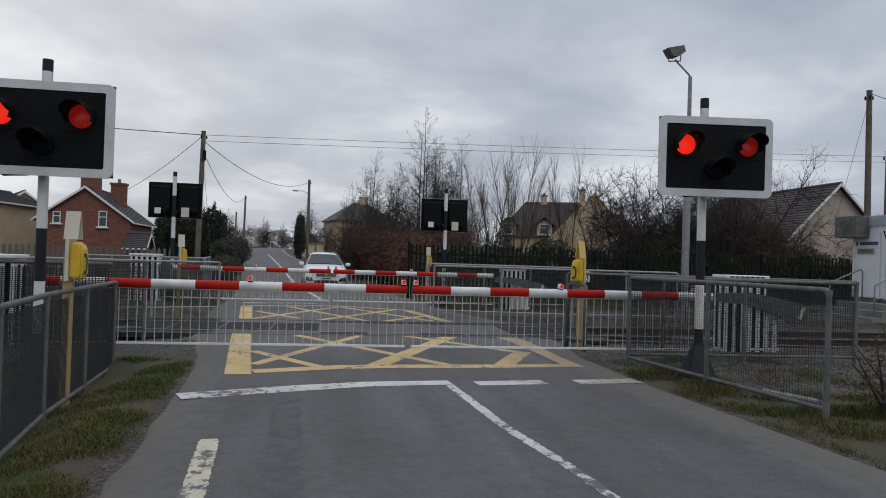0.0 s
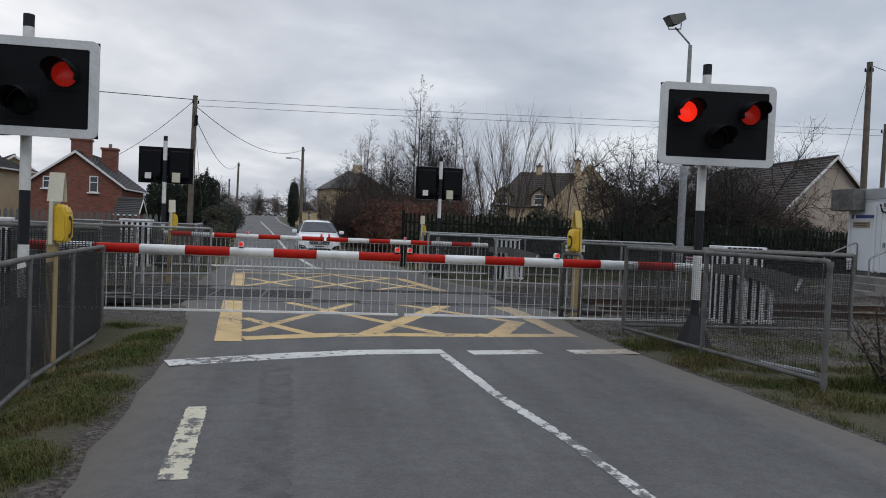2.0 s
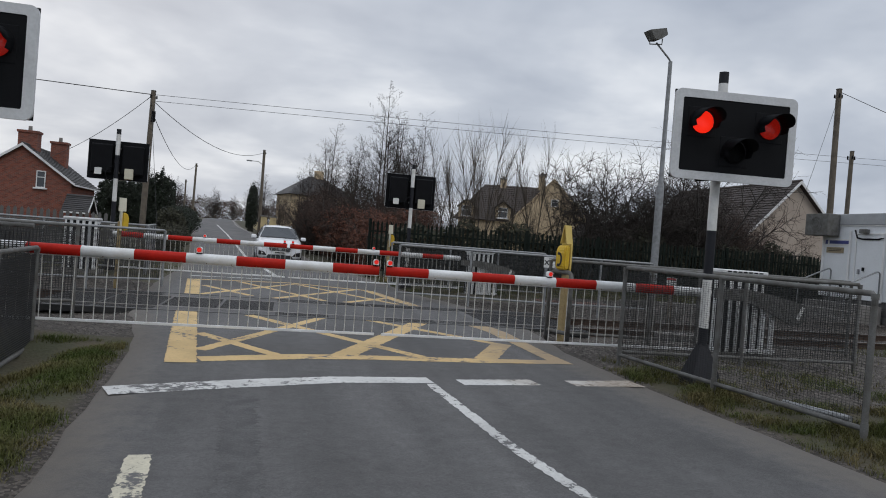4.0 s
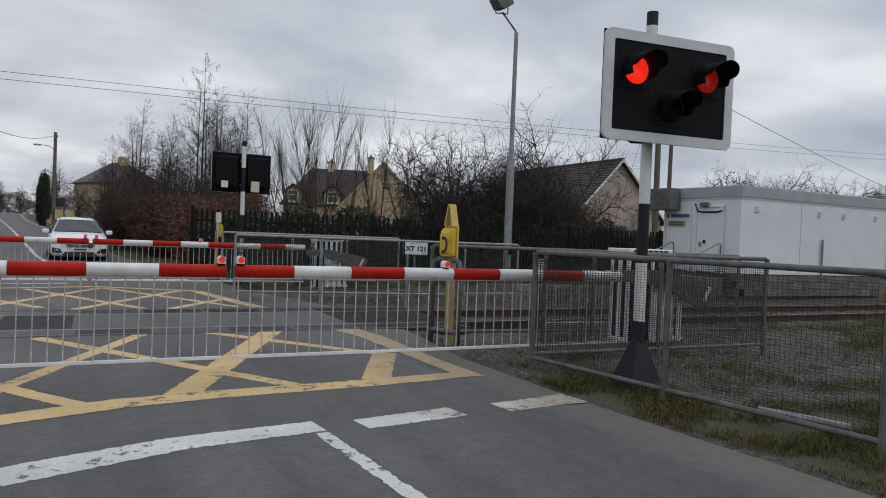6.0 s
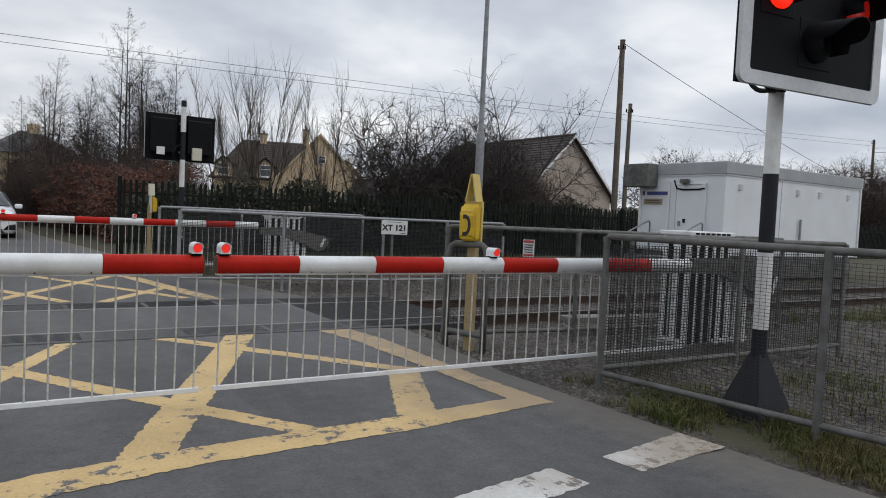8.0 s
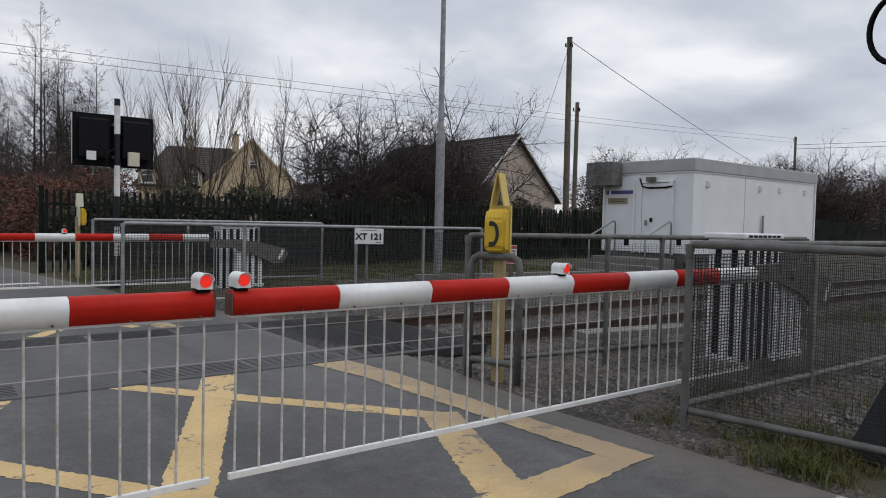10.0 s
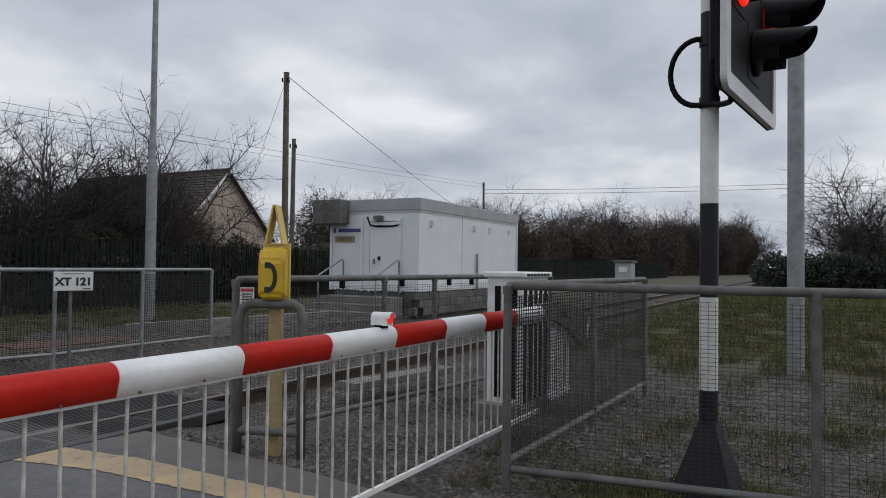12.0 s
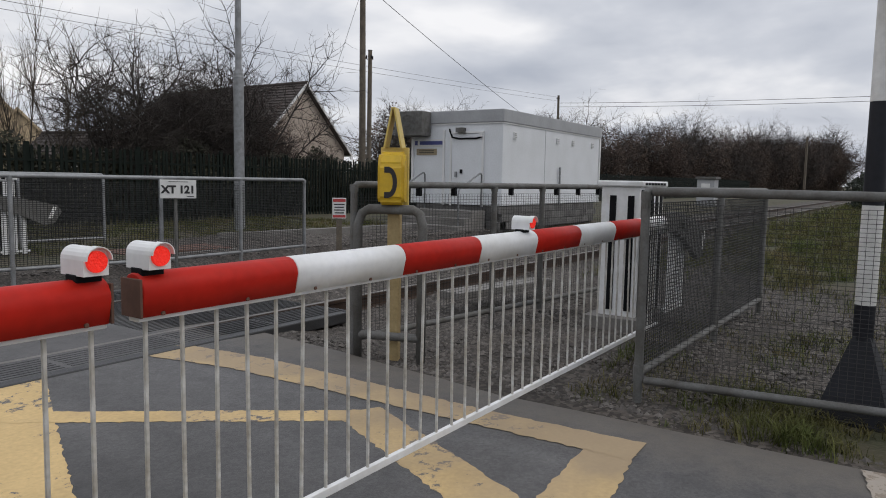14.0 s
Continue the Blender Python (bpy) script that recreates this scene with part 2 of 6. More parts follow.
M_bark = mat("bark", (0.036, 0.030, 0.026), rough=0.9, vary=0.4, scale=6, fine=40, bump=0.4, second=(0.05, 0.045, 0.038))
M_twig = mat("twig", (0.040, 0.031, 0.026), rough=0.9, vary=0.3, scale=3, fine=20, bump=0)
M_twig_red = mat("twig_reddish", (0.070, 0.045, 0.035), rough=0.9, vary=0.3, scale=3, fine=20, bump=0)
M_willow = mat("willow_shoot", (0.095, 0.075, 0.055), rough=0.85, vary=0.3, scale=3, fine=20, bump=0)
M_beech = vary_islands(mat("dry_beech_leaf", (0.105, 0.036, 0.018), rough=0.8, vary=0.3, scale=2, fine=20, bump=0), 0.5)
M_evergreen = vary_islands(mat("evergreen_leaf", (0.014, 0.022, 0.010), rough=0.7, vary=0.3, scale=2, fine=20, bump=0), 0.5)
M_bramble = vary_islands(mat("bramble_leaf", (0.034, 0.034, 0.017), rough=0.8, vary=0.3, scale=2, fine=20, bump=0), 0.5)
M_thicket = vary_islands(mat("winter_thicket", (0.085, 0.058, 0.042), rough=0.9, vary=0.3, scale=1, fine=20, bump=0), 0.45)
M_grass = vary_islands(mat("grass_blade", (0.056, 0.078, 0.018), rough=0.85, vary=0.3, scale=1.6, fine=20, bump=0, second=(0.125, 0.098, 0.046), spec=0.15), 0.45)
M_stone = vary_islands(mat("ballast_stone", (0.125, 0.113, 0.102), rough=0.9, vary=0.3, scale=4, fine=60, bump=0.2), 0.45)
M_brick = None
M_slate = vary_islands(mat("slate", (0.055, 0.052, 0.052), rough=0.7, vary=0.3, scale=1.5, fine=30, bump=0.15), 0.3)
M_tile_brown = vary_islands(mat("roof_tile_brown", (0.055, 0.043, 0.038), rough=0.75, vary=0.3, scale=1.5, fine=30, bump=0.15), 0.3)
M_render_beige = mat("house_render_beige", (0.54, 0.42, 0.27), rough=0.9, vary=0.15, scale=0.8, fine=40, bump=0.15, second=(0.45, 0.35, 0.23))
M_render_pink = mat("house_render_pale", (0.44, 0.37, 0.31), rough=0.9, vary=0.15, scale=0.8, fine=40, bump=0.15, second=(0.36, 0.30, 0.25))
M_upvc = mat("white_joinery", (0.72, 0.72, 0.71), rough=0.4, vary=0.08, scale=3, fine=30, bump=0.02)
M_timber_pole = mat("telegraph_pole_timber", (0.15, 0.125, 0.095), rough=0.9, vary=0.35, scale=5, fine=50, bump=0.3, second=(0.09, 0.075, 0.06))
M_rail = mat("rusty_rail", (0.075, 0.048, 0.034), rough=0.6, metal=0.5, vary=0.3, scale=6, fine=60, bump=0.1)
M_rail_top = mat("rail_head_polished", (0.26, 0.24, 0.22), rough=0.45, metal=0.9, vary=0.2, scale=6, fine=60, bump=0.02)
M_sleeper = vary_each(mat("sleeper_concrete", (0.21, 0.19, 0.17), rough=0.9, vary=0.3, scale=4, fine=60, bump=0.2), 0.2)
M_sign_white = mat("sign_white", (0.70, 0.70, 0.68), rough=0.5, vary=0.1, scale=5, fine=40, bump=0.02)
M_ink = mat("sign_ink", (0.015, 0.015, 0.016), rough=0.6, vary=0.1, scale=5, fine=40, bump=0)
M_sign_red = mat("sign_red", (0.45, 0.05, 0.05), rough=0.5, vary=0.1, scale=5, fine=40, bump=0)
M_sign_blue = mat("sign_blue", (0.06, 0.07, 0.22), rough=0.5, vary=0.1, scale=5, fine=40, bump=0)
M_plate_brass = mat("plate_tan", (0.30, 0.24, 0.15), rough=0.5, vary=0.1, scale=5, fine=40, bump=0)
M_cable = mat("overhead_cable", (0.02, 0.02, 0.02), rough=0.6, vary=0.1, scale=5, fine=40, bump=0)
M_car = mat("car_paint_white", (0.74, 0.75, 0.77), rough=0.22, vary=0.05, scale=2, fine=30, bump=0)
M_car_black = mat("car_trim_black", (0.015, 0.015, 0.016), rough=0.4, vary=0.1, scale=4, fine=30, bump=0)
M_tyre = mat("tyre", (0.02, 0.02, 0.02), rough=0.85, vary=0.2, scale=8, fine=60, bump=0.2)
M_rim = mat("alloy_rim", (0.45, 0.46, 0.47), rough=0.3, metal=0.8, vary=0.1, scale=8, fine=60, bump=0)
M_glass = mat("window_glass", (0.03, 0.035, 0.04), rough=0.06, vary=0.1, scale=2, fine=20, bump=0, spec=0.8)
M_headlight = mat("headlight", (0.75, 0.77, 0.8), rough=0.1, vary=0.1, scale=8, fine=60, bump=0, emit=0.4)
M_stone_wall = mat("yellow_wall_render", (0.50, 0.40, 0.22), rough=0.9, vary=0.2, scale=2, fine=40, bump=0.2)
M_fence_timber = mat("grey_fence_timber", (0.13, 0.125, 0.12), rough=0.9, vary=0.3, scale=4, fine=40, bump=0.2)
M_rust = mat("rusty_plate", (0.13, 0.065, 0.045), rough=0.85, vary=0.35, scale=5, fine=40, bump=0.2)


def brick_material():
    m = mat("red_brick", (0.26, 0.085, 0.055), rough=0.9, vary=0.25, scale=1.5, fine=30, bump=0.1)
    n, l = m.node_tree.nodes, m.node_tree.links
    b = n["Principled BSDF"]
    co = n.new("ShaderNodeTexCoord")
    mp = n.new("ShaderNodeMapping"); mp.inputs["Rotation"].default_value = (radians(90), 0, 0)
    l.new(co.outputs["Object"], mp.inputs[0])
    br = n.new("ShaderNodeTexBrick")
    br.inputs["Color1"].default_value, br.inputs["Color2"].default_value = (0.235, 0.068, 0.040, 1), (0.125, 0.036, 0.025, 1)
    br.inputs["Mortar"].default_value = (0.16, 0.12, 0.10, 1)
    br.inputs["Scale"].default_value = 1; br.inputs["Brick Width"].default_value = 0.225; br.inputs["Row Height"].default_value = 0.075
    br.inputs["Mortar Size"].default_value = 0.008
    l.new(mp.outputs[0], br.inputs["Vector"]); l.new(br.outputs["Color"], b.inputs["Base Color"])
    return m


M_brick = brick_material()


# ---- building helpers ----
def add_box(bm, c, s, rot=0.0, bevel=0.0):
    """A box of size s round c, turned about z, with its edges rounded."""
    g = bmesh.ops.create_cube(bm, size=1, matrix=Matrix.Translation(c) @ Matrix.Rotation(radians(rot), 4, "Z") @ Matrix.Diagonal((*s, 1)))
    if bevel:
        ed = {e for v in g["verts"] for e in v.link_edges}
        bmesh.ops.bevel(bm, geom=list(ed), offset=bevel, segments=2, affect="EDGES", profile=0.5)


def add_cyl(bm, p0, p1, r0, r1=None, n=12, caps=True):
    p0, p1 = Vector(p0), Vector(p1)
    r1 = r0 if r1 is None else r1
    q = (p1 - p0).to_track_quat("Z", "Y")
    rings = []
    for p, r in ((p0, r0), (p1, r1)):
        rings.append([bm.verts.new(p + q @ Vector((r * math.cos(2 * math.pi * i / n), r * math.sin(2 * math.pi * i / n), 0))) for i in range(n)])
    for i in range(n):
        f = bm.faces.new((rings[0][i], rings[0][(i + 1) % n], rings[1][(i + 1) % n], rings[1][i]))
        f.smooth = n > 6
    if caps:
        bm.faces.new([bm.verts.new(v.co) for v in rings[1]]); bm.faces.new([bm.verts.new(v.co) for v in rings[0][::-1]])


def add_tube(bm, pts, r, n=8):
    """A bent pipe through the points."""
    pts = [Vector(p) for p in pts]
    rings = []
    u = None
    for k, p in enumerate(pts):
        d = (pts[min(k + 1, len(pts) - 1)] - pts[max(k - 1, 0)]).normalized()
        u = d.orthogonal() if u is None else u - d * u.dot(d)
        u.normalize()
        w = d.cross(u)
        rings.append([bm.verts.new(p + u * r * math.cos(2 * math.pi * i / n) + w * r * math.sin(2 * math.pi * i / n)) for i in range(n)])
    for a, b in zip(rings, rings[1:]):
        for i in range(n):
            bm.faces.new((a[i], a[(i + 1) % n], b[(i + 1) % n], b[i])).smooth = True
    bm.faces.new(rings[-1]); bm.faces.new(rings[0][::-1])


def add_prism(bm, poly, d):
    """A polygon (3D points) pushed out by the vector d."""
    a = [bm.verts.new(p) for p in poly]
    b = [bm.verts.new(Vector(p) + Vector(d)) for p in poly]
    n = len(a)
    bm.faces.new(a[::-1]); bm.faces.new(b)
    for i in range(n):
        bm.faces.new((a[i], a[(i + 1) % n], b[(i + 1) % n], b[i]))
    return a + b


def link(name, bm, material, parent=None, label=""):
    bmesh.ops.recalc_face_normals(bm, faces=bm.faces)
    me = bpy.data.meshes.new(name)
    bm.to_mesh(me); bm.free()
    me.materials.append(material)
    ob = new(name, me)
    ob.parent = parent
    if label:
        tagged(ob, label)
    return ob


def part(name, bm, material, parent, label=""):
    return link(name, bm, material, parent, label)


def fast(name, verts, faces, material, parent=None):
    me = bpy.data.meshes.new(name)
    me.from_pydata(verts, [], faces)
    me.materials.append(material)
    ob = new(name, me)
    ob.parent = parent
    return ob


def thing(name, label, category, m=None, group=""):
    ob = new(name)
    ob.empty_display_size = 0.2
    if m is not None:
        ob.matrix_world = m
    return tagged(ob, label, category, group)


def box_part(name, c, s, material, parent, rot=0.0, bevel=0.004, label=""):
    bm = bmesh.new(); add_box(bm, c, s, rot, bevel)
    return part(name, bm, material, parent, label)


def cyl_part(name, p0, p1, r0, r1, material, parent, n=14, label=""):
    bm = bmesh.new(); add_cyl(bm, p0, p1, r0, r1, n)
    return part(name, bm, material, parent, label)


# ---- ground and road ----
ROAD = [(-60, 0.3, 5.5), (-12, -0.55, 4.6), (0, -0.75, 4.42), (4.5, -0.9, 4.28), (8.2, -1.2, 4.02), (9.3, -1.3, 3.98), (10.6, -1.5, 4.0), (12.9, -2.0, 4.3),
        (15.6, -2.35, 4.3), (18.4, -2.6, 3.5), (24, -2.9, 2.75), (34, -4.0, 1.45), (46, -5.5, 0.0), (60, -7.3, -1.8), (90, -11, -5.6), (130, -14.5, -9.3), (180, -14, -9), (260, -2, 3)]


def along(y, k):
    for a, b in zip(ROAD, ROAD[1:]):
        if a[0] <= y <= b[0]:
            f = (y - a[0]) / (b[0] - a[0])
            return a[k] + (b[k] - a[k]) * f
    return ROAD[0][k] if y < ROAD[0][0] else ROAD[-1][k]


def rise(y):
    """The lane climbs gently beyond the crossing."""
    return 0.0 if y < 34 else 0.022 * (y - 34) if y < 140 else 2.332 + 0.003 * (y - 140)


def smooth(a, b, v):
    f = min(max((v - a) / (b - a), 0.0), 1.0)
    return f * f * (3 - 2 * f)


def ground_z(x, y):
    l, r = along(y, 1), along(y, 2)
    out = max(l - x, x - r, 0.0)
    z = rise(y) - 0.045
    soft = min(out / 1.2, 1.0)
    if y < 11.5 or y > 17.5:
        z += soft * (0.05 + 0.05 * noise.noise(Vector((x * 0.8, y * 0.8, 0))) + 0.03 * noise.noise(Vector((x * 3, y * 3, 4))))
    elif out > 0.3:
        z += -0.10 * soft + 0.03 * noise.noise(Vector((x * 2, y * 2, 1)))
    if y < 11:
        z -= 0.24 * smooth(0.35, 1.3, l - x) * (1 - smooth(8.6, 10.2, y))
    return z


def axis(lo, hi, fine_lo, fine_hi, step):
    a = list(np.arange(fine_lo, fine_hi + 1e-6, step))
    v, d = fine_hi, step
    while v < hi:
        d *= 1.35; v += d; a.append(v)
    v, d = fine_lo, step
    while v > lo:
        d *= 1.35; v -= d; a.insert(0, v)
    return a


gx, gy = axis(-2500, 2500, -8, 20, 0.3), axis(-2500, 2500, 0, 27, 0.3)
verts = [(x, y, ground_z(x, y)) for y in gy for x in gx]
W = len(gx)
faces = [(j * W + i, j * W + i + 1, (j + 1) * W + i + 1, (j + 1) * W + i) for j in range(len(gy) - 1) for i in range(W - 1)]


def stoniness(x, y):
    """1 on ballast and trodden earth, 0 on grass."""
    l, r = along(y, 1), along(y, 2)
    out = max(l - x, x - r)
    s = 1 - smooth(0.02, 0.42, out) if y < 9.5 else 0.0
    s = max(s, smooth(10.0, 10.6, y) * (1 - smooth(17.5, 18.5, y)) * (1 - smooth(9, 14, x)) )
    s = max(s, smooth(12.4, 12.9, y) * (1 - smooth(15.8, 16.4, y)))
    s = max(s, 0.85 * smooth(4.75, 5.2, x) * (1 - smooth(9.0, 11.5, x)) * smooth(6.8, 8.2, y) * (1 - smooth(17, 18, y)))
    s = max(s, smooth(6.8, 7.6, x) * (1 - smooth(16.5, 17, x)) * smooth(16.8, 17.3, y) * (1 - smooth(20.2, 21.0, y)))
    s = max(s, 0.75 * smooth(8.5, 9.3, y) * (1 - smooth(13, 14, y)) * smooth(3.4, 3.8, x) * (1 - smooth(5.2, 6.0, x)))
    s = max(s, (1 - smooth(-3.5, -2.2, x)) * smooth(9.8, 10.4, y) * (1 - smooth(18, 19, y)))
    s = max(s, 0.6 * smooth(6.0, 7.5, x) * smooth(10.6, 11.6, y) * (1 - smooth(17, 18, y)))
    return s


def ground_material():
    m = mat("ground", (0.044, 0.046, 0.020), rough=0.95, vary=0.45, scale=1.7, fine=30, bump=0.7, second=(0.070, 0.054, 0.034))
    n, l = m.node_tree.nodes, m.node_tree.links
    b = n["Principled BSDF"]
    src = b.inputs["Base Color"].links[0].from_socket
    at = n.new("ShaderNodeAttribute"); at.attribute_name = "stony"
    co = n.new("ShaderNodeTexCoord")
    v = n.new("ShaderNodeTexVoronoi"); v.inputs["Scale"].default_value = 38
    big = n.new("ShaderNodeTexNoise"); big.inputs["Scale"].default_value = 1.8; big.inputs["Detail"].default_value = 6
    l.new(co.outputs["Object"], v.inputs["Vector"]); l.new(co.outputs["Object"], big.inputs["Vector"])
    ramp = n.new("ShaderNodeValToRGB")
    ramp.color_ramp.elements[0].color, ramp.color_ramp.elements[1].color = (0.026, 0.021, 0.017, 1), (0.112, 0.096, 0.081, 1)
    ramp.color_ramp.elements[0].position = 0.25
    sep = n.new("ShaderNodeSeparateColor")
    l.new(v.outputs["Color"], sep.inputs[0])
    addn = n.new("ShaderNodeMath"); addn.operation = "MULTIPLY"
    l.new(sep.outputs[0], addn.inputs[0]); l.new(big.outputs["Fac"], addn.inputs[1])
    dbl = n.new("ShaderNodeMath"); dbl.operation = "MULTIPLY"; dbl.inputs[1].default_value = 1.7
    l.new(addn.outputs[0], dbl.inputs[0]); l.new(dbl.outputs[0], ramp.inputs[0])
    thr = n.new("ShaderNodeMath"); thr.operation = "MULTIPLY_ADD"; thr.inputs[1].default_value = 0.9; thr.inputs[2].default_value = -0.45
    l.new(big.outputs["Fac"], thr.inputs[0])
    fac = n.new("ShaderNodeMath"); fac.operation = "ADD"; fac.use_clamp = True
    l.new(at.outputs["Fac"], fac.inputs[0]); l.new(thr.outputs[0], fac.inputs[1])
    r = n.new("ShaderNodeMapRange"); r.inputs[1].default_value, r.inputs[2].default_value = 0.35, 0.65
    l.new(fac.outputs[0], r.inputs[0])
    mix = n.new("ShaderNodeMix"); mix.data_type = "RGBA"
    l.new(r.outputs[0], mix.inputs[0]); l.new(src, mix.inputs[6]); l.new(ramp.outputs[0], mix.inputs[7])
    l.new(mix.outputs[2], b.inputs["Base Color"])
    return m


ground = fast("ground", verts, faces, ground_material())
at = ground.data.attributes.new("stony", "FLOAT", "POINT")
at.data.foreach_set("value", [stoniness(v[0], v[1]) for v in verts])
ground.data.polygons.foreach_set("use_smooth", [True] * len(faces))
tagged(ground, "winter grass verge with mud and ballast beside the lane", "ground", kind="structure")

# the lane, one slab with a thick edge
ys = [-60 + 2 * i for i in range(24)] + [-12 + 0.5 * i for i in range(72)] + [24 + 2 * i for i in range(119)]
bm = bmesh.new()
rows_v = []
for y in ys:
    l, r = along(y, 1), along(y, 2)
    wob = (0.09 * noise.noise(Vector((0, y * 1.3, 0))), 0.05 * noise.noise(Vector((9, y * 1.3, 0))))
    l, r = l + wob[0], r + wob[1]
    z = rise(y)
    row = [bm.verts.new((l - 0.12, y, z - 0.09))]
    for k in range(17):
        f = k / 16
        row.append(bm.verts.new((l + (r - l) * f, y, z - (0.012 if k in (0, 16) else 0))))
    row.append(bm.verts.new((r + 0.12, y, z - 0.09)))
    rows_v.append(row)
for a, b in zip(rows_v, rows_v[1:]):
    for i in range(18):
        bm.faces.new((a[i], a[i + 1], b[i + 1], b[i])).smooth = True
road = link("road", bm, M_asphalt)
at = road.data.attributes.new("edge", "FLOAT", "POINT")
at.data.foreach_set("value", [max(smooth(0.55, 0.0, v.co.x - along(v.co.y, 1)), smooth(0.9, 0.0, along(v.co.y, 2) - v.co.x)) for v in road.data.vertices])
tagged(road, "worn dark grey asphalt lane through the level crossing", "road", kind="structure")


# ---- road markings ----
def strip(name, pts, widths, material, label, step=0.03, z=0.0024, rag=0.009):
    """A painted band along the points, with ragged edges."""
    out = []
    for (a, wa), (b, wb) in zip(zip(pts, widths), zip(pts[1:], widths[1:])):
        a, b = Vector((*a, 0)), Vector((*b, 0))
        k = max(2, int((b - a).length / step))
        for i in range(k + (b.xy == Vector(pts[-1]))):
            out.append((a.lerp(b, i / k), wa + (wb - wa) * i / k, (b - a).normalized()))
    bm = bmesh.new()
    prev = None
    for p, w, d in out:
        s = Vector((-d.y, d.x, 0))
        e1, e2 = random.uniform(-rag, rag), random.uniform(-rag, rag)
        q = [p + s * (w / 2 + e1), p - s * (w / 2 + e2)]
        pair = [bm.verts.new((v.x, v.y, rise(v.y) + z)) for v in q]
        if prev:
            bm.faces.new((prev[0], prev[1], pair[1], pair[0]))
        prev = pair
    ob = link(name, bm, material)
    tagged(ob, label, "road marking", kind="structure")
    return ob


strip("stop_line", [(-1.12, 7.45), (-0.06, 7.88), (0.75, 8.16), (1.66, 8.27)], [0.30, 0.31, 0.28, 0.26], M_white_line, "worn white stop line painted on asphalt")
strip("give_way_dash", [(1.95, 8.22), (2.78, 8.34)], [0.25, 0.27], M_white_line, "short white painted dash on asphalt")
strip("give_way_dash", [(3.17, 8.35), (3.98, 8.45)], [0.26, 0.32], M_white_line, "short white painted dash on asphalt")
strip("centre_line", [(1.63, 8.1), (1.80, 6.15), (1.96, 5.14), (2.05, 4.3), (2.25, 1.5), (2.4, -6)], [0.10, 0.10, 0.09, 0.09, 0.09, 0.10], M_centre_line, "worn white centre line of the lane")
for y0 in (-3.2, -1.0, 1.3, 4.35):
    strip("edge_dash", [(-0.36 - 0.012 * y0, y0), (-0.40 - 0.012 * y0 - 0.1, y0 + 1.5)], [0.15, 0.14], M_edge_line, "faded cream edge dash of the lane")
# tar seams and a darker patched trench in the asphalt
M_tar = mat("tar_seam", (0.060, 0.059, 0.059), rough=0.8, vary=0.6, scale=6, fine=70, bump=0.6, second=(0.100, 0.098, 0.098))
for pts_, wd in (([(0.22, -4), (0.16, 2.5), (0.05, 5.0), (-0.08, 7.4)], 0.24),):
    strip("tar_seam", pts_, [wd] * len(pts_), M_tar, "dark tar seam along the asphalt", z=0.0012, rag=0.035, step=0.02)
YB = "yellow box junction marking with flaking paint"
strip("box_marking", [(-0.74, 8.72), (-1.13, 11.9), (-1.25, 12.9)], [0.30, 0.31, 0.31], M_yellow_line, YB, z=0.0042)
strip("box_marking", [(-1.52, 15.6), (-1.97, 19.45)], [0.27, 0.30], M_yellow_line, YB)
strip("box_marking", [(-0.60, 8.95), (0.42, 9.31), (1.15, 9.42), (2.5, 9.5), (3.5, 9.62)], [0.26, 0.30, 0.27, 0.28, 0.24], M_yellow_line, YB, z=0.0032)
strip("box_marking", [(3.56, 9.5), (3.53, 10.3), (3.52, 12.2), (3.40, 12.95)], [0.25, 0.23, 0.32, 0.38], M_yellow_line, YB, z=0.0042)
strip("box_marking", [(2.85, 15.6), (2.2, 18.9)], [0.26, 0.24], M_yellow_line, YB)
strip("box_marking", [(-1.9, 19.4), (0.3, 20.0), (2.2, 19.0)], [0.2, 0.2, 0.2], M_yellow_line, YB, z=0.0032)
# the lattice
for a, b, w in (((-0.66, 9.49), (0.80, 12.9), 0.16), ((0.85, 9.4), (2.40, 12.93), 0.27), ((2.60, 9.62), (3.22, 10.95), 0.27),
                ((-0.81, 10.72), (0.22, 9.26), 0.16), ((-0.32, 12.8), (1.9, 9.48), 0.17), ((1.56, 12.93), (3.2, 10.85), 0.17),
                ((-1.40, 15.75), (0.4, 19.7), 0.16), ((0.0, 15.7), (1.9, 19.1), 0.16), ((1.4, 15.7), (2.5, 17.3), 0.16),
                ((-1.55, 17.8), (-0.45, 16.0), 0.16), ((-0.9, 19.4), (1.0, 15.75), 0.16), ((0.5, 19.6), (2.5, 15.9), 0.16)):
    strip("box_marking", [a, b], [w, w], M_yellow_line, YB, z=0.0012 if b[0] > a[0] and b[1] > a[1] else 0.0022)
strip("far_stop_line", [(-3.0, 21.9), (0.1, 22.5)], [0.25, 0.25], M_white_line, "worn white stop line painted on asphalt")
strip("far_stop_line", [(0.5, 22.1), (2.4, 22.3)], [0.25, 0.25], M_white_line, "worn white stop line painted on asphalt")
strip("far_stop_line", [(-2.2, 20.5), (-0.2, 20.9)], [0.2, 0.2], M_white_line, "worn white dash painted on asphalt")
strip("far_centre_line", [(-0.1, 22.5), (-1.6, 34), (-4.6, 60), (-8.3, 90)], [0.14, 0.13, 0.13, 0.13], M_white_line, "white centre line of the far lane", step=1.0)
for i in range(40):
    y0 = 42 + i * 2.6
    strip("edge_dash", [(along(y0, 2) - 0.35, y0), (along(y0 + 1.2, 2) - 0.35, y0 + 1.2)], [0.12, 0.12], M_white_line, "white edge dash of the far lane", step=0.6)

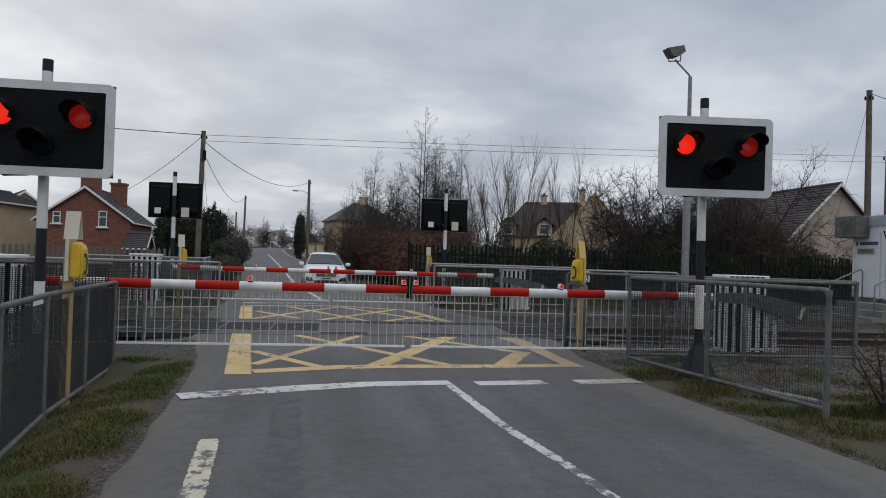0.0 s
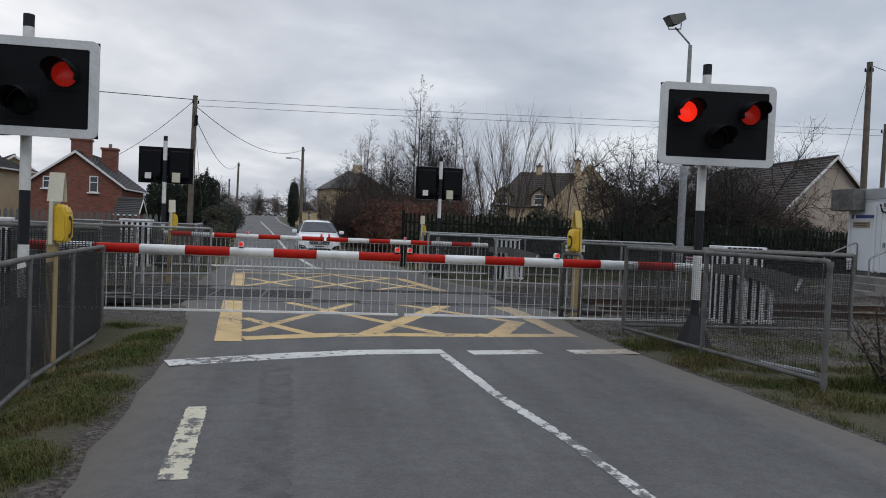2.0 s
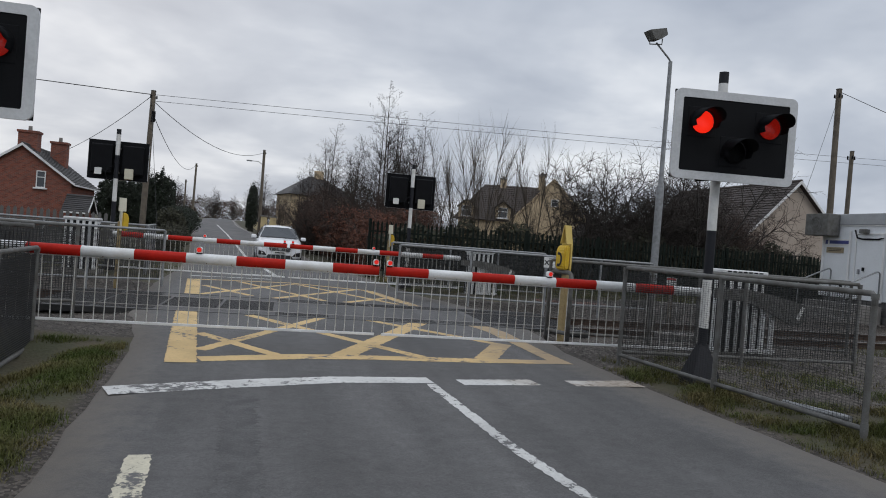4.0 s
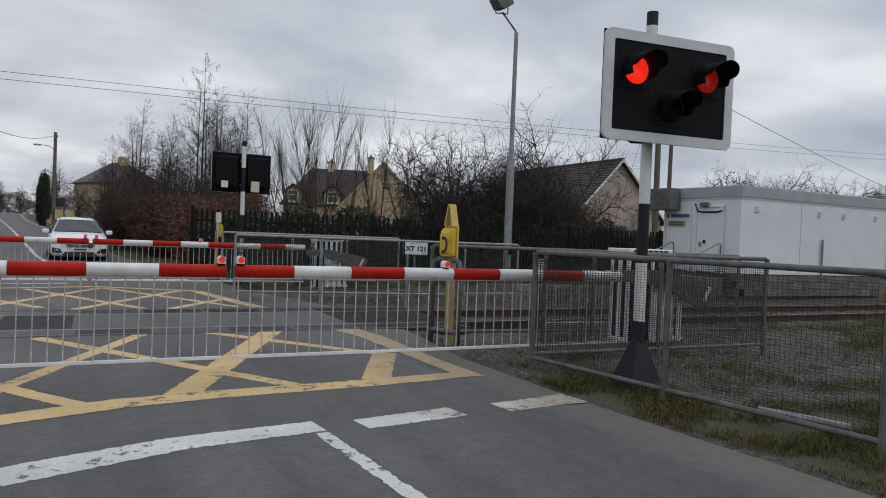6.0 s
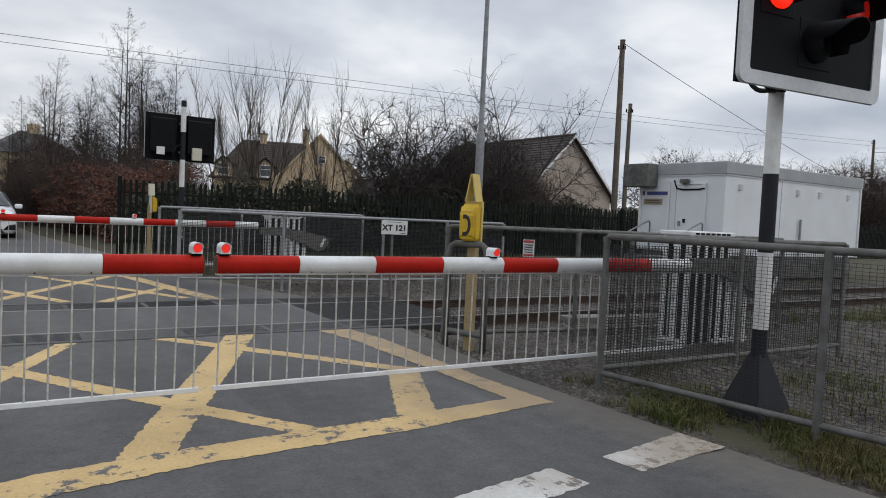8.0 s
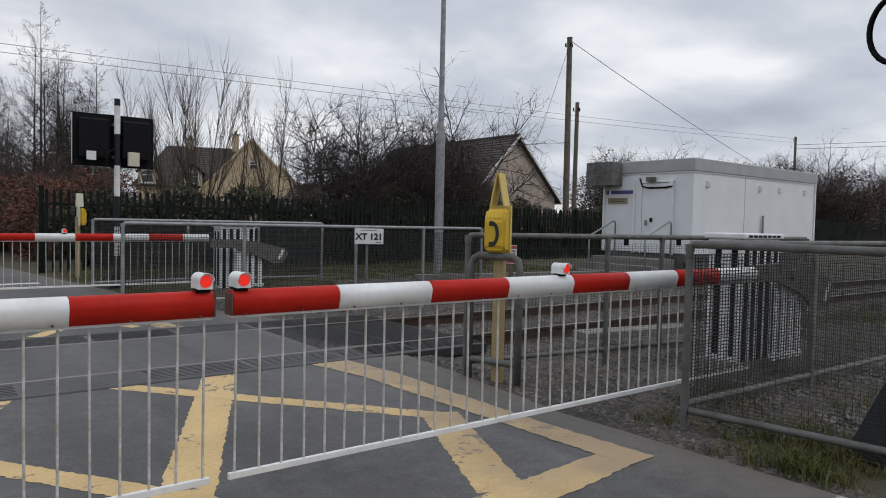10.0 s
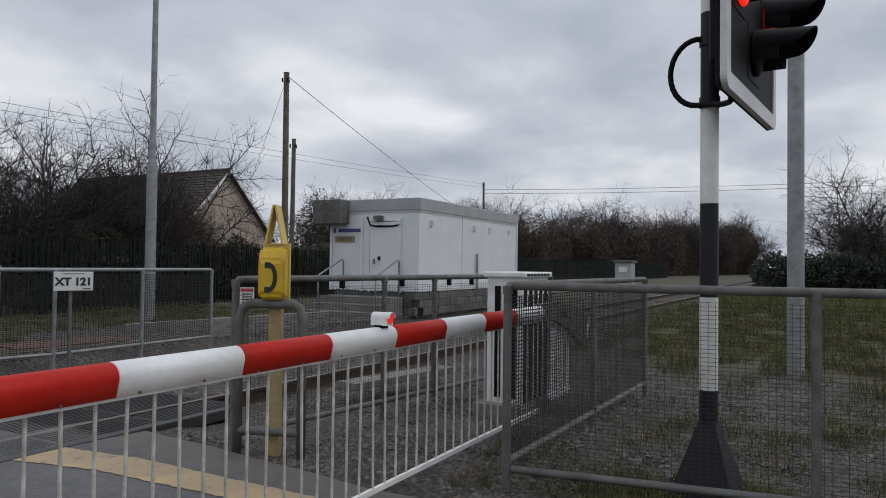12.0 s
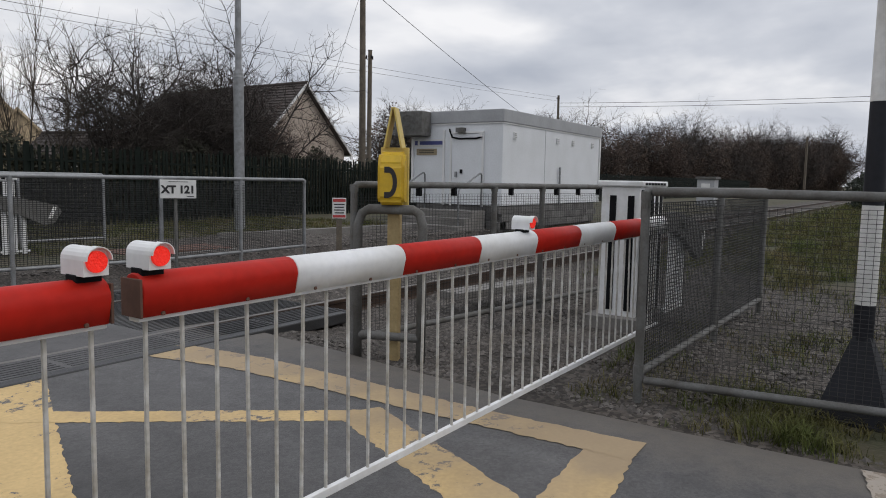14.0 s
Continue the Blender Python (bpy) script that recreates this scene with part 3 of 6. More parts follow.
# ---- railway ----
TY = 14.25
track = thing("railway_track", "single railway track with rusty rails on ballast", "railway track")
tagged(track, kind="structure")
for y in (TY - 0.8, TY + 0.8):
    bm = bmesh.new()
    prof = [(-0.07, -0.16), (0.07, -0.16), (0.07, -0.145), (0.012, -0.13), (0.012, -0.04), (0.036, -0.03), (0.036, -0.004), (-0.036, -0.004), (-0.036, -0.03), (-0.012, -0.04), (-0.012, -0.13), (-0.07, -0.145)]
    add_prism(bm, [(-200, y + a, b) for a, b in prof], (650, 0, 0))
    rl = part("rail", bm, M_rail, track)
    bm = bmesh.new(); add_box(bm, (125, y, -0.001), (650, 0.05, 0.004))
    part("rail_head", bm, M_rail_top, rl, "polished running surface")
bm = bmesh.new(); add_box(bm, (0, 0, 0), (0.26, 2.6, 0.16), 0, 0.02)
first = part("sleeper", bm, M_sleeper, track)
first.location = (-30.5, TY, -0.24)
for i in range(150):
    x = -30 + i * 0.68
    if -3.2 < x < 6.0:
        continue
    o = first.copy(); scene.collection.objects.link(o); o.location = (x, TY + random.uniform(-0.02, 0.02), -0.24)
# rubber crossing panels between and beside the rails
panels = thing("crossing_deck", "dark ribbed crossing panels between the rails", "crossing deck")
tagged(panels, kind="structure")


def ribbed(w, d):
    bm = bmesh.new()
    add_box(bm, (0, 0, -0.06), (w - 0.012, d - 0.012, 0.11), 0, 0.008)
    k = int(d / 0.05)
    for i in range(k):
        add_box(bm, (0, -d / 2 + (i + 0.5) * d / k, 0), (w - 0.05, 0.016, 0.005))
    return bm


inner = part("panel", ribbed(0.9, 1.42), M_rubber_panel, panels)
outer = part("panel", ribbed(0.9, 0.44), M_rubber_panel, panels)
inner.location, outer.location = (-3.1, TY, 0.0), (-3.1, TY - 1.08, 0.0)
o = outer.copy(); scene.collection.objects.link(o); o.location = (-3.1, TY + 1.08, 0)
for i in range(1, 10):
    for src, y in ((inner, TY), (outer, TY - 1.08), (outer, TY + 1.08)):
        o = src.copy(); scene.collection.objects.link(o); o.location = (-3.1 + 0.9 * i, y, random.uniform(-0.004, 0.004))
bm = bmesh.new(); add_box(bm, (1.0, TY - 1.34, -0.04), (8.6, 0.09, 0.10), 0, 0.01)
part("kerb_beam", bm, M_rubber_panel, panels)
bm = bmesh.new(); add_box(bm, (1.0, TY + 1.34, -0.04), (8.6, 0.09, 0.10), 0, 0.01)
part("kerb_beam", bm, M_rubber_panel, panels)


# ---- barriers ----
def boom(x0, x1, y, label, lamps, face, zc=0.955, lead=0.0):
    """One half barrier from its free end x0 to its pivot x1 with a hanging skirt. face: -1 lamps shine towards -y, +1 towards +y."""
    sgn = 1 if x1 > x0 else -1
    th = thing("barrier_boom", label, "barrier", pose(x0, y, 0), "barrier booms")
    ln = abs(x1 - x0)
    step = 0.563
    k, i = 0.0, 0
    prof = [(0.048 * math.cos(a), 0.05 * math.sin(a) + 0.008) for a in [math.pi * j / 9 for j in range(10)]] + [(-0.034, -0.055), (0.034, -0.055)]
    while k < ln - 0.02:
        e = min(k + (step - lead if i == 0 else step), ln)
        grow = 1.0 + 0.10 * k / ln
        bm = bmesh.new()
        add_prism(bm, [(sgn * k, a * grow, zc + b * grow) for a, b in prof], (sgn * (e - k), 0, 0))
        for f in bm.faces:
            f.smooth = len(f.verts) == 4
        bmesh.ops.bevel(bm, geom=[ed for ed in bm.edges if len(ed.link_faces) == 2 and any(len(f.verts) > 4 for f in ed.link_faces)], offset=0.003, segments=1, affect="EDGES")
        part("red_band" if i % 2 == 0 else "white_band", bm, M_red if i % 2 == 0 else M_white, th)
        k, i = e, i + 1
    bm = bmesh.new(); add_box(bm, (sgn * ln / 2, 0, zc - 0.062), (ln, 0.045, 0.012), 0, 0.002)
    rail_ = part("skirt_rail", bm, M_white, th)
    bolt = None
    for j in range(int(ln / 0.28)):
        if bolt is None:
            bm = bmesh.new(); add_cyl(bm, (0, -0.004, 0), (0, 0.004, 0), 0.006, None, 6)
            bolt = o = part("bolt", bm, M_rust, rail_)
        else:
            o = bolt.copy(); scene.collection.objects.link(o)
        o.location = (sgn * (0.06 + j * 0.28), -0.036, zc - 0.05)
    bm = bmesh.new(); add_box(bm, (sgn * ln / 2, 0, 0.17), (ln, 0.022, 0.03), 0, 0.003)
    part("skirt_bottom_rail", bm, M_white, th)
    bar = None
    for j in range(int((ln - 0.05) / 0.1135) + 1):
        x = sgn * (0.03 + j * 0.1135)
        if bar is None:
            bm = bmesh.new(); add_box(bm, (0, 0, 0), (0.0105, 0.011, zc - 0.064 - 0.165), 0, 0.003)
            bar = part("skirt_bar", bm, M_bar, th)
        else:
            o = bar.copy(); scene.collection.objects.link(o); bar_o = o
        (bar if j == 0 else bar_o).location = (x, 0, (zc - 0.064 + 0.165) / 2)
        (bar if j == 0 else bar_o).rotation_euler = (random.uniform(-0.012, 0.012), random.uniform(-0.008, 0.008), 0)
    bm = bmesh.new(); add_box(bm, (-sgn * 0.004, 0, zc - 0.005), (0.008, 0.085, 0.10), 0, 0.002)
    part("end_cap", bm, M_rust, th, "rusty end cap")
    for lx in lamps:
        z = zc + 0.042
        lamp = box_part("lamp_bracket", (lx - x0, 0, z + 0.012), (0.065, 0.05, 0.035), M_black, th)
        bm = bmesh.new()
        hood = [(0.031 * math.cos(a), 0.031 * math.sin(a) + 0.014) for a in [math.pi * j / 10 for j in range(11)]] + [(-0.031, -0.024), (0.031, -0.024)]
        add_prism(bm, [(lx - x0 + a, -0.045 * face, z + 0.05 + b) for a, b in hood], (0, 0.10 * face, 0))
        part("lamp_hood", bm, M_white, lamp, "white rounded lamp hood")
        yf = 0.056 * face
        cyl_part("lamp_lens", (lx - x0, yf, z + 0.06), (lx - x0, yf + 0.006 * face, z + 0.06), 0.0265, 0.025, M_lamp_red, lamp, 20, "glowing red lens")
        bm = bmesh.new()
        lip = [(0.033 * math.cos(a), 0.033 * math.sin(a) + 0.014) for a in [math.pi * j / 10 for j in range(11)]]
        lip2 = [(0.0305 * math.cos(a), 0.0305 * math.sin(a) + 0.014) for a in [math.pi * j / 10 for j in range(11)]]
        add_prism(bm, [(lx - x0 + a, yf - 0.01 * face, z + 0.05 + b) for a, b in lip + lip2[::-1]], (0, 0.026 * face, 0))
        part("lamp_visor", bm, M_white, lamp)
    return th


boom(1.395, 5.87, 10.137, "red and white barrier boom lowered across the lane with white skirt", (1.437, 3.53), -1, lead=0.028)
boom(1.310, -3.45, 10.137, "red and white barrier boom lowered across the lane, its end scraped", (1.268, -0.80), -1)
boom(0.25, 4.65, 19.6, "red and white barrier boom on the far side of the track", (0.31, 2.35), -1)
boom(0.17, -3.9, 19.6, "red and white barrier boom on the far side of the track", (0.11, -1.8), -1)


def mechanism(x, y, flip, label, low=0.0):
    """Barrier machine: white cabinet with black stripes; flip 1: its pivot arm is towards -y and the road towards -x."""
    th = thing("barrier_machine", label, "barrier machine", pose(x, y, -low, 0, 0, 0 if flip == 1 else 180), "barrier machines")
    box_part("base_slab", (0.4, 0, 0.03), (1.0, 0.5, 0.16), M_concrete, th)
    box_part("body", (0.36, 0.0, 0.66), (0.68, 0.34, 1.16), M_white, th, bevel=0.012)
    box_part("cap", (0.36, 0.0, 1.262), (0.74, 0.40, 0.05), M_white, th, bevel=0.012)
    for yy in (-0.10, 0.06):
        box_part("black_stripe", (0.016, yy, 0.66), (0.012, 0.055, 1.0), M_black, th, bevel=0)
    for k in range(5):
        for s in (-1, 1):
            box_part("black_stripe", (0.10 + k * 0.13, s * 0.172, 0.66), (0.062, 0.012, 1.1), M_black, th, bevel=0)
    for k in range(7):
        box_part("vent_slot", (0.10 + k * 0.085, -0.19, 1.262), (0.06, 0.03, 0.02), M_black, th, bevel=0)
    bm = bmesh.new()
    add_prism(bm, [(-0.25, -0.44, 1.02), (0.25, -0.44, 1.03), (0.62, -0.44, 0.98), (1.18, -0.44, 0.86), (1.26, -0.44, 0.76), (1.14, -0.44, 0.58), (0.98, -0.44, 0.56), (0.55, -0.44, 0.76), (0.2, -0.44, 0.86), (-0.25, -0.44, 0.88)], (0, 0.05, 0))
    arm = part("counterweight_arm", bm, M_galv_dark, th, "dark steel pivot arm with counterweight")
    bm = bmesh.new(); add_prism(bm, [(1.04, -0.446, 0.66), (1.09, -0.446, 0.64), (1.17, -0.446, 0.82), (1.12, -0.446, 0.84)], (0, -0.004, 0))
    part("weight_label", bm, M_sign_white, arm)
    cyl_part("pivot_shaft", (0.42, -0.46, 0.93), (0.42, -0.16, 0.93), 0.05, 0.05, M_galv_dark, th)
    for k in range(4):
        box_part("guard_slat", (0.30 + 0.14 * k, -0.36, 0.52), (0.075, 0.016, 0.78), M_white, th, bevel=0.002)
    box_part("guard_rail", (0.52, -0.352, 0.17), (0.56, 0.03, 0.04), M_white, th)
    return th


mechanism(6.25, 10.62, 1, "white barrier machine cabinet with black vertical stripes")
mechanism(-3.6, 10.0, -1, "white barrier machine cabinet with black vertical stripes")
mechanism(4.95, 20.05, 1, "white barrier machine cabinet with black vertical stripes", 0.10)
mechanism(-4.1, 19.2, -1, "white barrier machine cabinet with black vertical stripes")


# ---- mesh fences of bent pipe ----
def fence(pts, label, z0=0.14, z1=1.22, cell=0.038, post_every=None, ends=True, clips=False, pipe=0.026, mat_pipe=None, wr=0.0016, joined=False):
    """A guard fence along plan points: posts, pipe rails and welded mesh panels."""
    P = mat_pipe or M_galv_dark
    th = thing("guard_fence", label, "fence", None, "guard fences")
    p3 = lambda p, z: Vector((p[0], p[1], z))
    bm = bmesh.new()
    path = [p3(pts[0], z1 - 0.1)]
    d = (p3(pts[1], 0) - p3(pts[0], 0)).normalized()
    path += [p3(pts[0], z1 - 0.03), p3(pts[0], z1) + d * 0.03, p3(pts[0], z1) + d * 0.1]
    if joined:
        path = [p3(pts[0], z1)]
    path += [p3(p, z1) for p in pts[1:-1]]
    d2 = (p3(pts[-1], 0) - p3(pts[-2], 0)).normalized()
    path += [p3(pts[-1], z1) - d2 * 0.1, p3(pts[-1], z1) - d2 * 0.03, p3(pts[-1], z1 - 0.03), p3(pts[-1], z1 - 0.1)]
    add_tube(bm, path, pipe, 10)
    part("top_rail", bm, P, th)
    for a, b in zip(pts, pts[1:]):
        bm = bmesh.new(); add_cyl(bm, p3(a, z0), p3(b, z0), pipe * 0.9, None, 10)
        part("bottom_rail", bm, P, th)
    posts = list(pts)
    if post_every:
        posts = []
        for a, b in zip(pts, pts[1:]):
            L = (p3(b, 0) - p3(a, 0)).length
            k = max(1, round(L / post_every))
            posts += [tuple(p3(a, 0).lerp(p3(b, 0), i / k).xy) for i in range(k)]
        posts.append(pts[-1])
    if joined:
        posts = posts[1:]
    for p in posts:
        bm = bmesh.new(); add_cyl(bm, p3(p, min(-0.15, z0 - 0.3)), p3(p, z1 - 0.02), pipe, None, 10)
        for z in (z0, z1):
            add_cyl(bm, p3(p, z - 0.05), p3(p, z + (0.05 if z == z0 else 0.0)), pipe * 1.2, None, 10)
        part("post", bm, P, th)
    for a, b in zip(pts, pts[1:]):
        A, B = p3(a, 0), p3(b, 0)
        L = (B - A).length
        dr = (B - A).normalized()
        sd = Vector((-dr.y, dr.x, 0))
        verts, faces = [], []

        def wire(p, q, r):
            dd = (q - p).normalized()
            u = dd.orthogonal().normalized(); w = dd.cross(u)
            s = len(verts)
            for c in (p, q):
                for t in range(3):
                    verts.append(c + u * r * math.cos(t * 2.0944) + w * r * math.sin(t * 2.0944))
            for t in range(3):
                faces.append((s + t, s + (t + 1) % 3, s + 3 + (t + 1) % 3, s + 3 + t))
        nv = max(2, int(L / cell))
        for i in range(1, nv):
            q = A + dr * (L * i / nv) + sd * 0.006
            wire(q + Vector((0, 0, z0 + 0.03)), q + Vector((0, 0, z1 - 0.07)), wr)
        nh = int((z1 - z0 - 0.1) / (cell * 0.62))
        for i in range(nh + 1):
            z = z0 + 0.03 + (z1 - z0 - 0.1) * i / nh
            wire(A + Vector((0, 0, z)) + dr * 0.02, B + Vector((0, 0, z)) - dr * 0.02, wr)
        fast("mesh_panel", verts, faces, M_wire, th)
        if clips:
            for i in range(int(L / 0.42)):
                c = A + dr * (0.25 + 0.42 * i)
                box_part("clip", (c.x, c.y, z1 - 0.05), (0.03, 0.04, 0.07), M_black, th, bevel=0)
    return th


C_R = (4.43, 9.80)
fence([C_R, (7.9, 9.73)], "grey pipe guard fence with wire mesh beside the barrier", post_every=1.75, wr=0.0036)
fence([(4.436, 9.765), (4.68, 8.12), (4.93, 6.39)], "grey pipe guard fence with wire mesh along the verge", z1=1.22, z0=0.10, joined=True)
fence([(4.20, 11.84), (5.82, 11.61), (6.58, 11.51), (9.1, 11.19)], "grey pipe guard fence with sagging wire mesh beside the track", z1=1.22, z0=0.1, clips=True)
fence([(-1.55, 2.8), (-1.97, 5.7), (-2.2, 7.1), (-2.44, 9.88)], "grey pipe guard fence with wire mesh along the verge", z1=0.97, z0=-0.10, post_every=1.7, wr=0.0042)
fence([(-2.50, 9.92), (-5.4, 9.7)], "grey pipe guard fence with wire mesh beside the barrier", z1=1.20, post_every=1.5, wr=0.006, joined=True)
fence([(-2.7, 12.3), (-3.9, 12.0), (-7.4, 11.7)], "grey pipe guard fence with wire mesh beside the track", z1=1.2, post_every=1.5, wr=0.005)
fence([(2.68, 17.35), (4.3, 17.1), (6.0, 16.75), (8.72, 16.85)], "grey pipe guard fence with dense wire mesh beside the track", z1=1.22, mat_pipe=M_galv, post_every=1.45, wr=0.0038)
fence([(2.95, 20.5), (4.6, 20.55), (7.3, 20.3)], "grey pipe guard fence with dense wire mesh behind the barrier machine", z1=1.24, mat_pipe=M_galv, post_every=1.4, wr=0.006)
fence([(-2.3, 17.0), (-3.6, 16.4), (-7.0, 16.4)], "grey pipe guard fence with wire mesh beside the track", z1=1.15, mat_pipe=M_galv, post_every=1.5, wr=0.005)
fence([(-3.2, 20.1), (-6.8, 20.3)], "grey pipe guard fence with wire mesh beside the barrier", z1=1.2, mat_pipe=M_galv, post_every=1.4, wr=0.005)
fence([(-3.25, 20.2), (-3.9, 25.0)], "grey pipe guard fence with wire mesh along the verge", z1=1.2, mat_pipe=M_galv, post_every=1.7)

# lower guard hoop round the telephone post
hoop = thing("guard_hoop", "low grey pipe hoop guarding the telephone post", "guard rail")
bm = bmesh.new()
add_tube(bm, [(4.20, 11.80, -0.1), (4.20, 11.80, 0.94), (4.21, 11.77, 1.02), (4.225, 11.72, 1.05), (4.33, 11.41, 1.05), (4.345, 11.36, 1.02), (4.35, 11.34, 0.94), (4.35, 11.34, -0.1)], 0.034, 10)
part("hoop", bm, M_galv_dark, hoop)
cyl_part("cross_pipe", (4.20, 11.80, 0.14), (4.35, 11.34, 0.14), 0.03, 0.03, M_galv_dark, hoop)


# ---- wig-wag signals ----
def signal(x, y, yaw, label, lit, near=True, side=0.06, z=0.0):
    """Crossing signal: banded pole with a framed black board, two red lamps and a lower hood. The board faces local -y."""
    th = thing("crossing_signal", label, "signal", pose(x, y, z, 0, 0, yaw), "crossing signals")
    for z0, z1, m in ((-0.1, 0.62, M_pole_black), (0.62, 1.17, M_pole_white), (1.17, 1.73, M_pole_black), (1.73, 2.30, M_pole_white), (2.30, 2.88, M_pole_black), (2.88, 3.40, M_pole_white), (3.40, 3.53, M_pole_black)):
        cyl_part("pole_band", (0, 0, z0), (0, 0, z1), 0.053, 0.053, m, th, 20)
    bm = bmesh.new()
    bmesh.ops.create_cone(bm, cap_ends=True, segments=4, radius1=0.27, radius2=0.062, depth=0.46, matrix=Matrix.Translation((0, 0, 0.21)) @ Matrix.Rotation(radians(45), 4, "Z"))
    part("base_cone", bm, M_pole_black, th, "black tapered base casting")
    box_part("base_plate", (0, 0, -0.03), (0.42, 0.42, 0.05), M_pole_black, th)
    bx, yb, zc, w, h = side, -0.22 if near else -0.17, 2.76, 1.42, 0.98
    brd = box_part("backboard", (bx, yb + 0.012, zc), (w - 0.16, 0.05, h - 0.16), M_black, th, bevel=0.006)
    bm = bmesh.new()
    fw = 0.09

    def rrect(hw, hh, r):
        pts = []
        for cx, cz, a0 in ((hw - r, hh - r, 0), (-hw + r, hh - r, 90), (-hw + r, -hh + r, 180), (hw - r, -hh + r, 270)):
            pts += [(cx + r * math.cos(radians(a0 + 15 * i)), cz + r * math.sin(radians(a0 + 15 * i))) for i in range(7)]
        return pts
    o_, i_ = rrect(w / 2, h / 2, 0.07), rrect(w / 2 - fw, h / 2 - fw, 0.02)
    vo = [[bm.verts.new((bx + a, yy, zc + b)) for a, b in o_] for yy in (yb - 0.022, yb + 0.012)]
    vi = [[bm.verts.new((bx + a, yy, zc + b)) for a, b in i_] for yy in (yb - 0.022, yb + 0.012)]
    k = len(o_)
    for i in range(k):
        j = (i + 1) % k
        bm.faces.new((vo[0][i], vo[0][j], vi[0][j], vi[0][i])); bm.faces.new((vo[1][i], vi[1][i], vi[1][j], vo[1][j]))
        bm.faces.new((vo[0][i], vo[1][i], vo[1][j], vo[0][j])); bm.faces.new((vi[0][i], vi[0][j], vi[1][j], vi[1][i]))
    part("frame", bm, M_frame_grey, th, "light grey frame with rounded corners")
    # back casings
    for sx in (-0.36, 0.36):
        box_part("lamp_casing", (bx + sx, yb + (0.06 if near else 0.10), zc + 0.02), (0.5, 0.07 if near else 0.15, 0.72), M_black, th, bevel=0.03)
    if not near:
        box_part("junction_box", (bx - 0.30, yb + 0.2, zc - 0.33), (0.20, 0.08, 0.26), M_cream_box, th, bevel=0.01)
        box_part("label_plate", (bx + 0.42, yb + 0.185, zc - 0.30), (0.16, 0.01, 0.16), M_sign_white, th, bevel=0)
    box_part("back_sheet", (bx, yb + 0.026, zc), (w - 0.012, 0.02, h - 0.012), M_black, th, bevel=0.004)
    for sx, dz, on in ((-0.39, 0.14, lit[0]), (0.39, 0.14, lit[1]), (0.0, -0.16, None)):
        c = Vector((bx + sx, yb - 0.02, zc + dz))
        bm = bmesh.new(); add_box(bm, c + Vector((0, 0.012, 0)), (0.33, 0.02, 0.33), 0, 0.006)
        unit = part("lamp_unit", bm, M_black, th)
        # open visor: a cut tube, longer on top
        bm = bmesh.new()
        N, R = 28, 0.145
        ra, rb, rc, rd = [], [], [], []
        for i in range(N + 1):
            a = radians(-28 + 236 * i / N)
            up = max(0.0, math.sin(a)) ** 0.4
            ln = 0.15 + 0.18 * up
            ca, sa = math.cos(a), math.sin(a)
            ra.append(bm.verts.new(c + Vector((R * ca, -0.01, R * sa))))
            rb.append(bm.verts.new(c + Vector((R * ca, -ln, R * sa - 0.03 * up))))
            rc.append(bm.verts.new(c + Vector(((R - 0.006) * ca, -0.01, (R - 0.006) * sa))))
            rd.append(bm.verts.new(c + Vector(((R - 0.006) * ca, -ln, (R - 0.006) * sa - 0.03 * up))))
        for i in range(N):
            bm.faces.new((ra[i], ra[i + 1], rb[i + 1], rb[i])).smooth = True
            bm.faces.new((rc[i], rd[i], rd[i + 1], rc[i + 1])).smooth = True
            bm.faces.new((rb[i], rb[i + 1], rd[i + 1], rd[i]))
        part("visor", bm, M_black, unit)
        bm = bmesh.new()
        bmesh.ops.create_uvsphere(bm, u_segments=20, v_segments=10, radius=0.125, matrix=Matrix.Translation(c + Vector((0, -0.012, 0))) @ Matrix.Diagonal((1, 0.3, 1, 1)))
        for f in bm.faces:
            f.smooth = True
        part("lens", bm, M_black if on is None else M_lens_lit if on else M_lens_dim, unit, "" if on is None else "bright red lamp" if on else "dim red lamp")
    for z in (2.45, 3.05):
        box_part("bracket", (bx * 0.5, yb / 2, z), (0.12, -yb, 0.05), M_galv_dark, th)
    bm = bmesh.new()
    add_tube(bm, [(-0.03, 0.05, 2.72)] + [(-0.05, 0.06 + 0.16 * math.sin(a), 2.52 + 0.20 * math.cos(a)) for a in [math.pi * i / 14 for i in range(15)]] + [(-0.08, -0.03, 2.31), (-0.14, -0.10, 2.29), (-0.22, -0.16, 2.28), (-0.31, -0.19, 2.27), (-0.37, -0.2, 2.30)] if near else [(0.06, 0.05, 2.60), (0.16, 0.12, 2.55), (0.22, 0.14, 2.42), (0.2, 0.12, 2.3), (0.08, 0.06, 2.25)], 0.017, 10)
    part("conduit", bm, M_black, th, "black flexible cable conduit")
    for z in (2.71, 2.34):
        cyl_part("clamp_band", (0, 0, z - 0.03), (0, 0, z + 0.03), 0.061, 0.061, M_pole_black, th, 16)
    return th


signal(4.88, 8.69, -6, "red crossing signal on a black and white banded pole", (True, False))
signal(-2.77, 8.40, 0, "red crossing signal on a black and white banded pole", (True, False), side=0.05, z=-0.14)
signal(3.5, 21.2, 180, "crossing signal seen from behind on a banded pole", (True, False), near=False, side=0.02, z=-0.06)
signal(-4.1, 20.4, 180, "crossing signal seen from behind on a banded pole", (True, False), near=False, side=0.0)


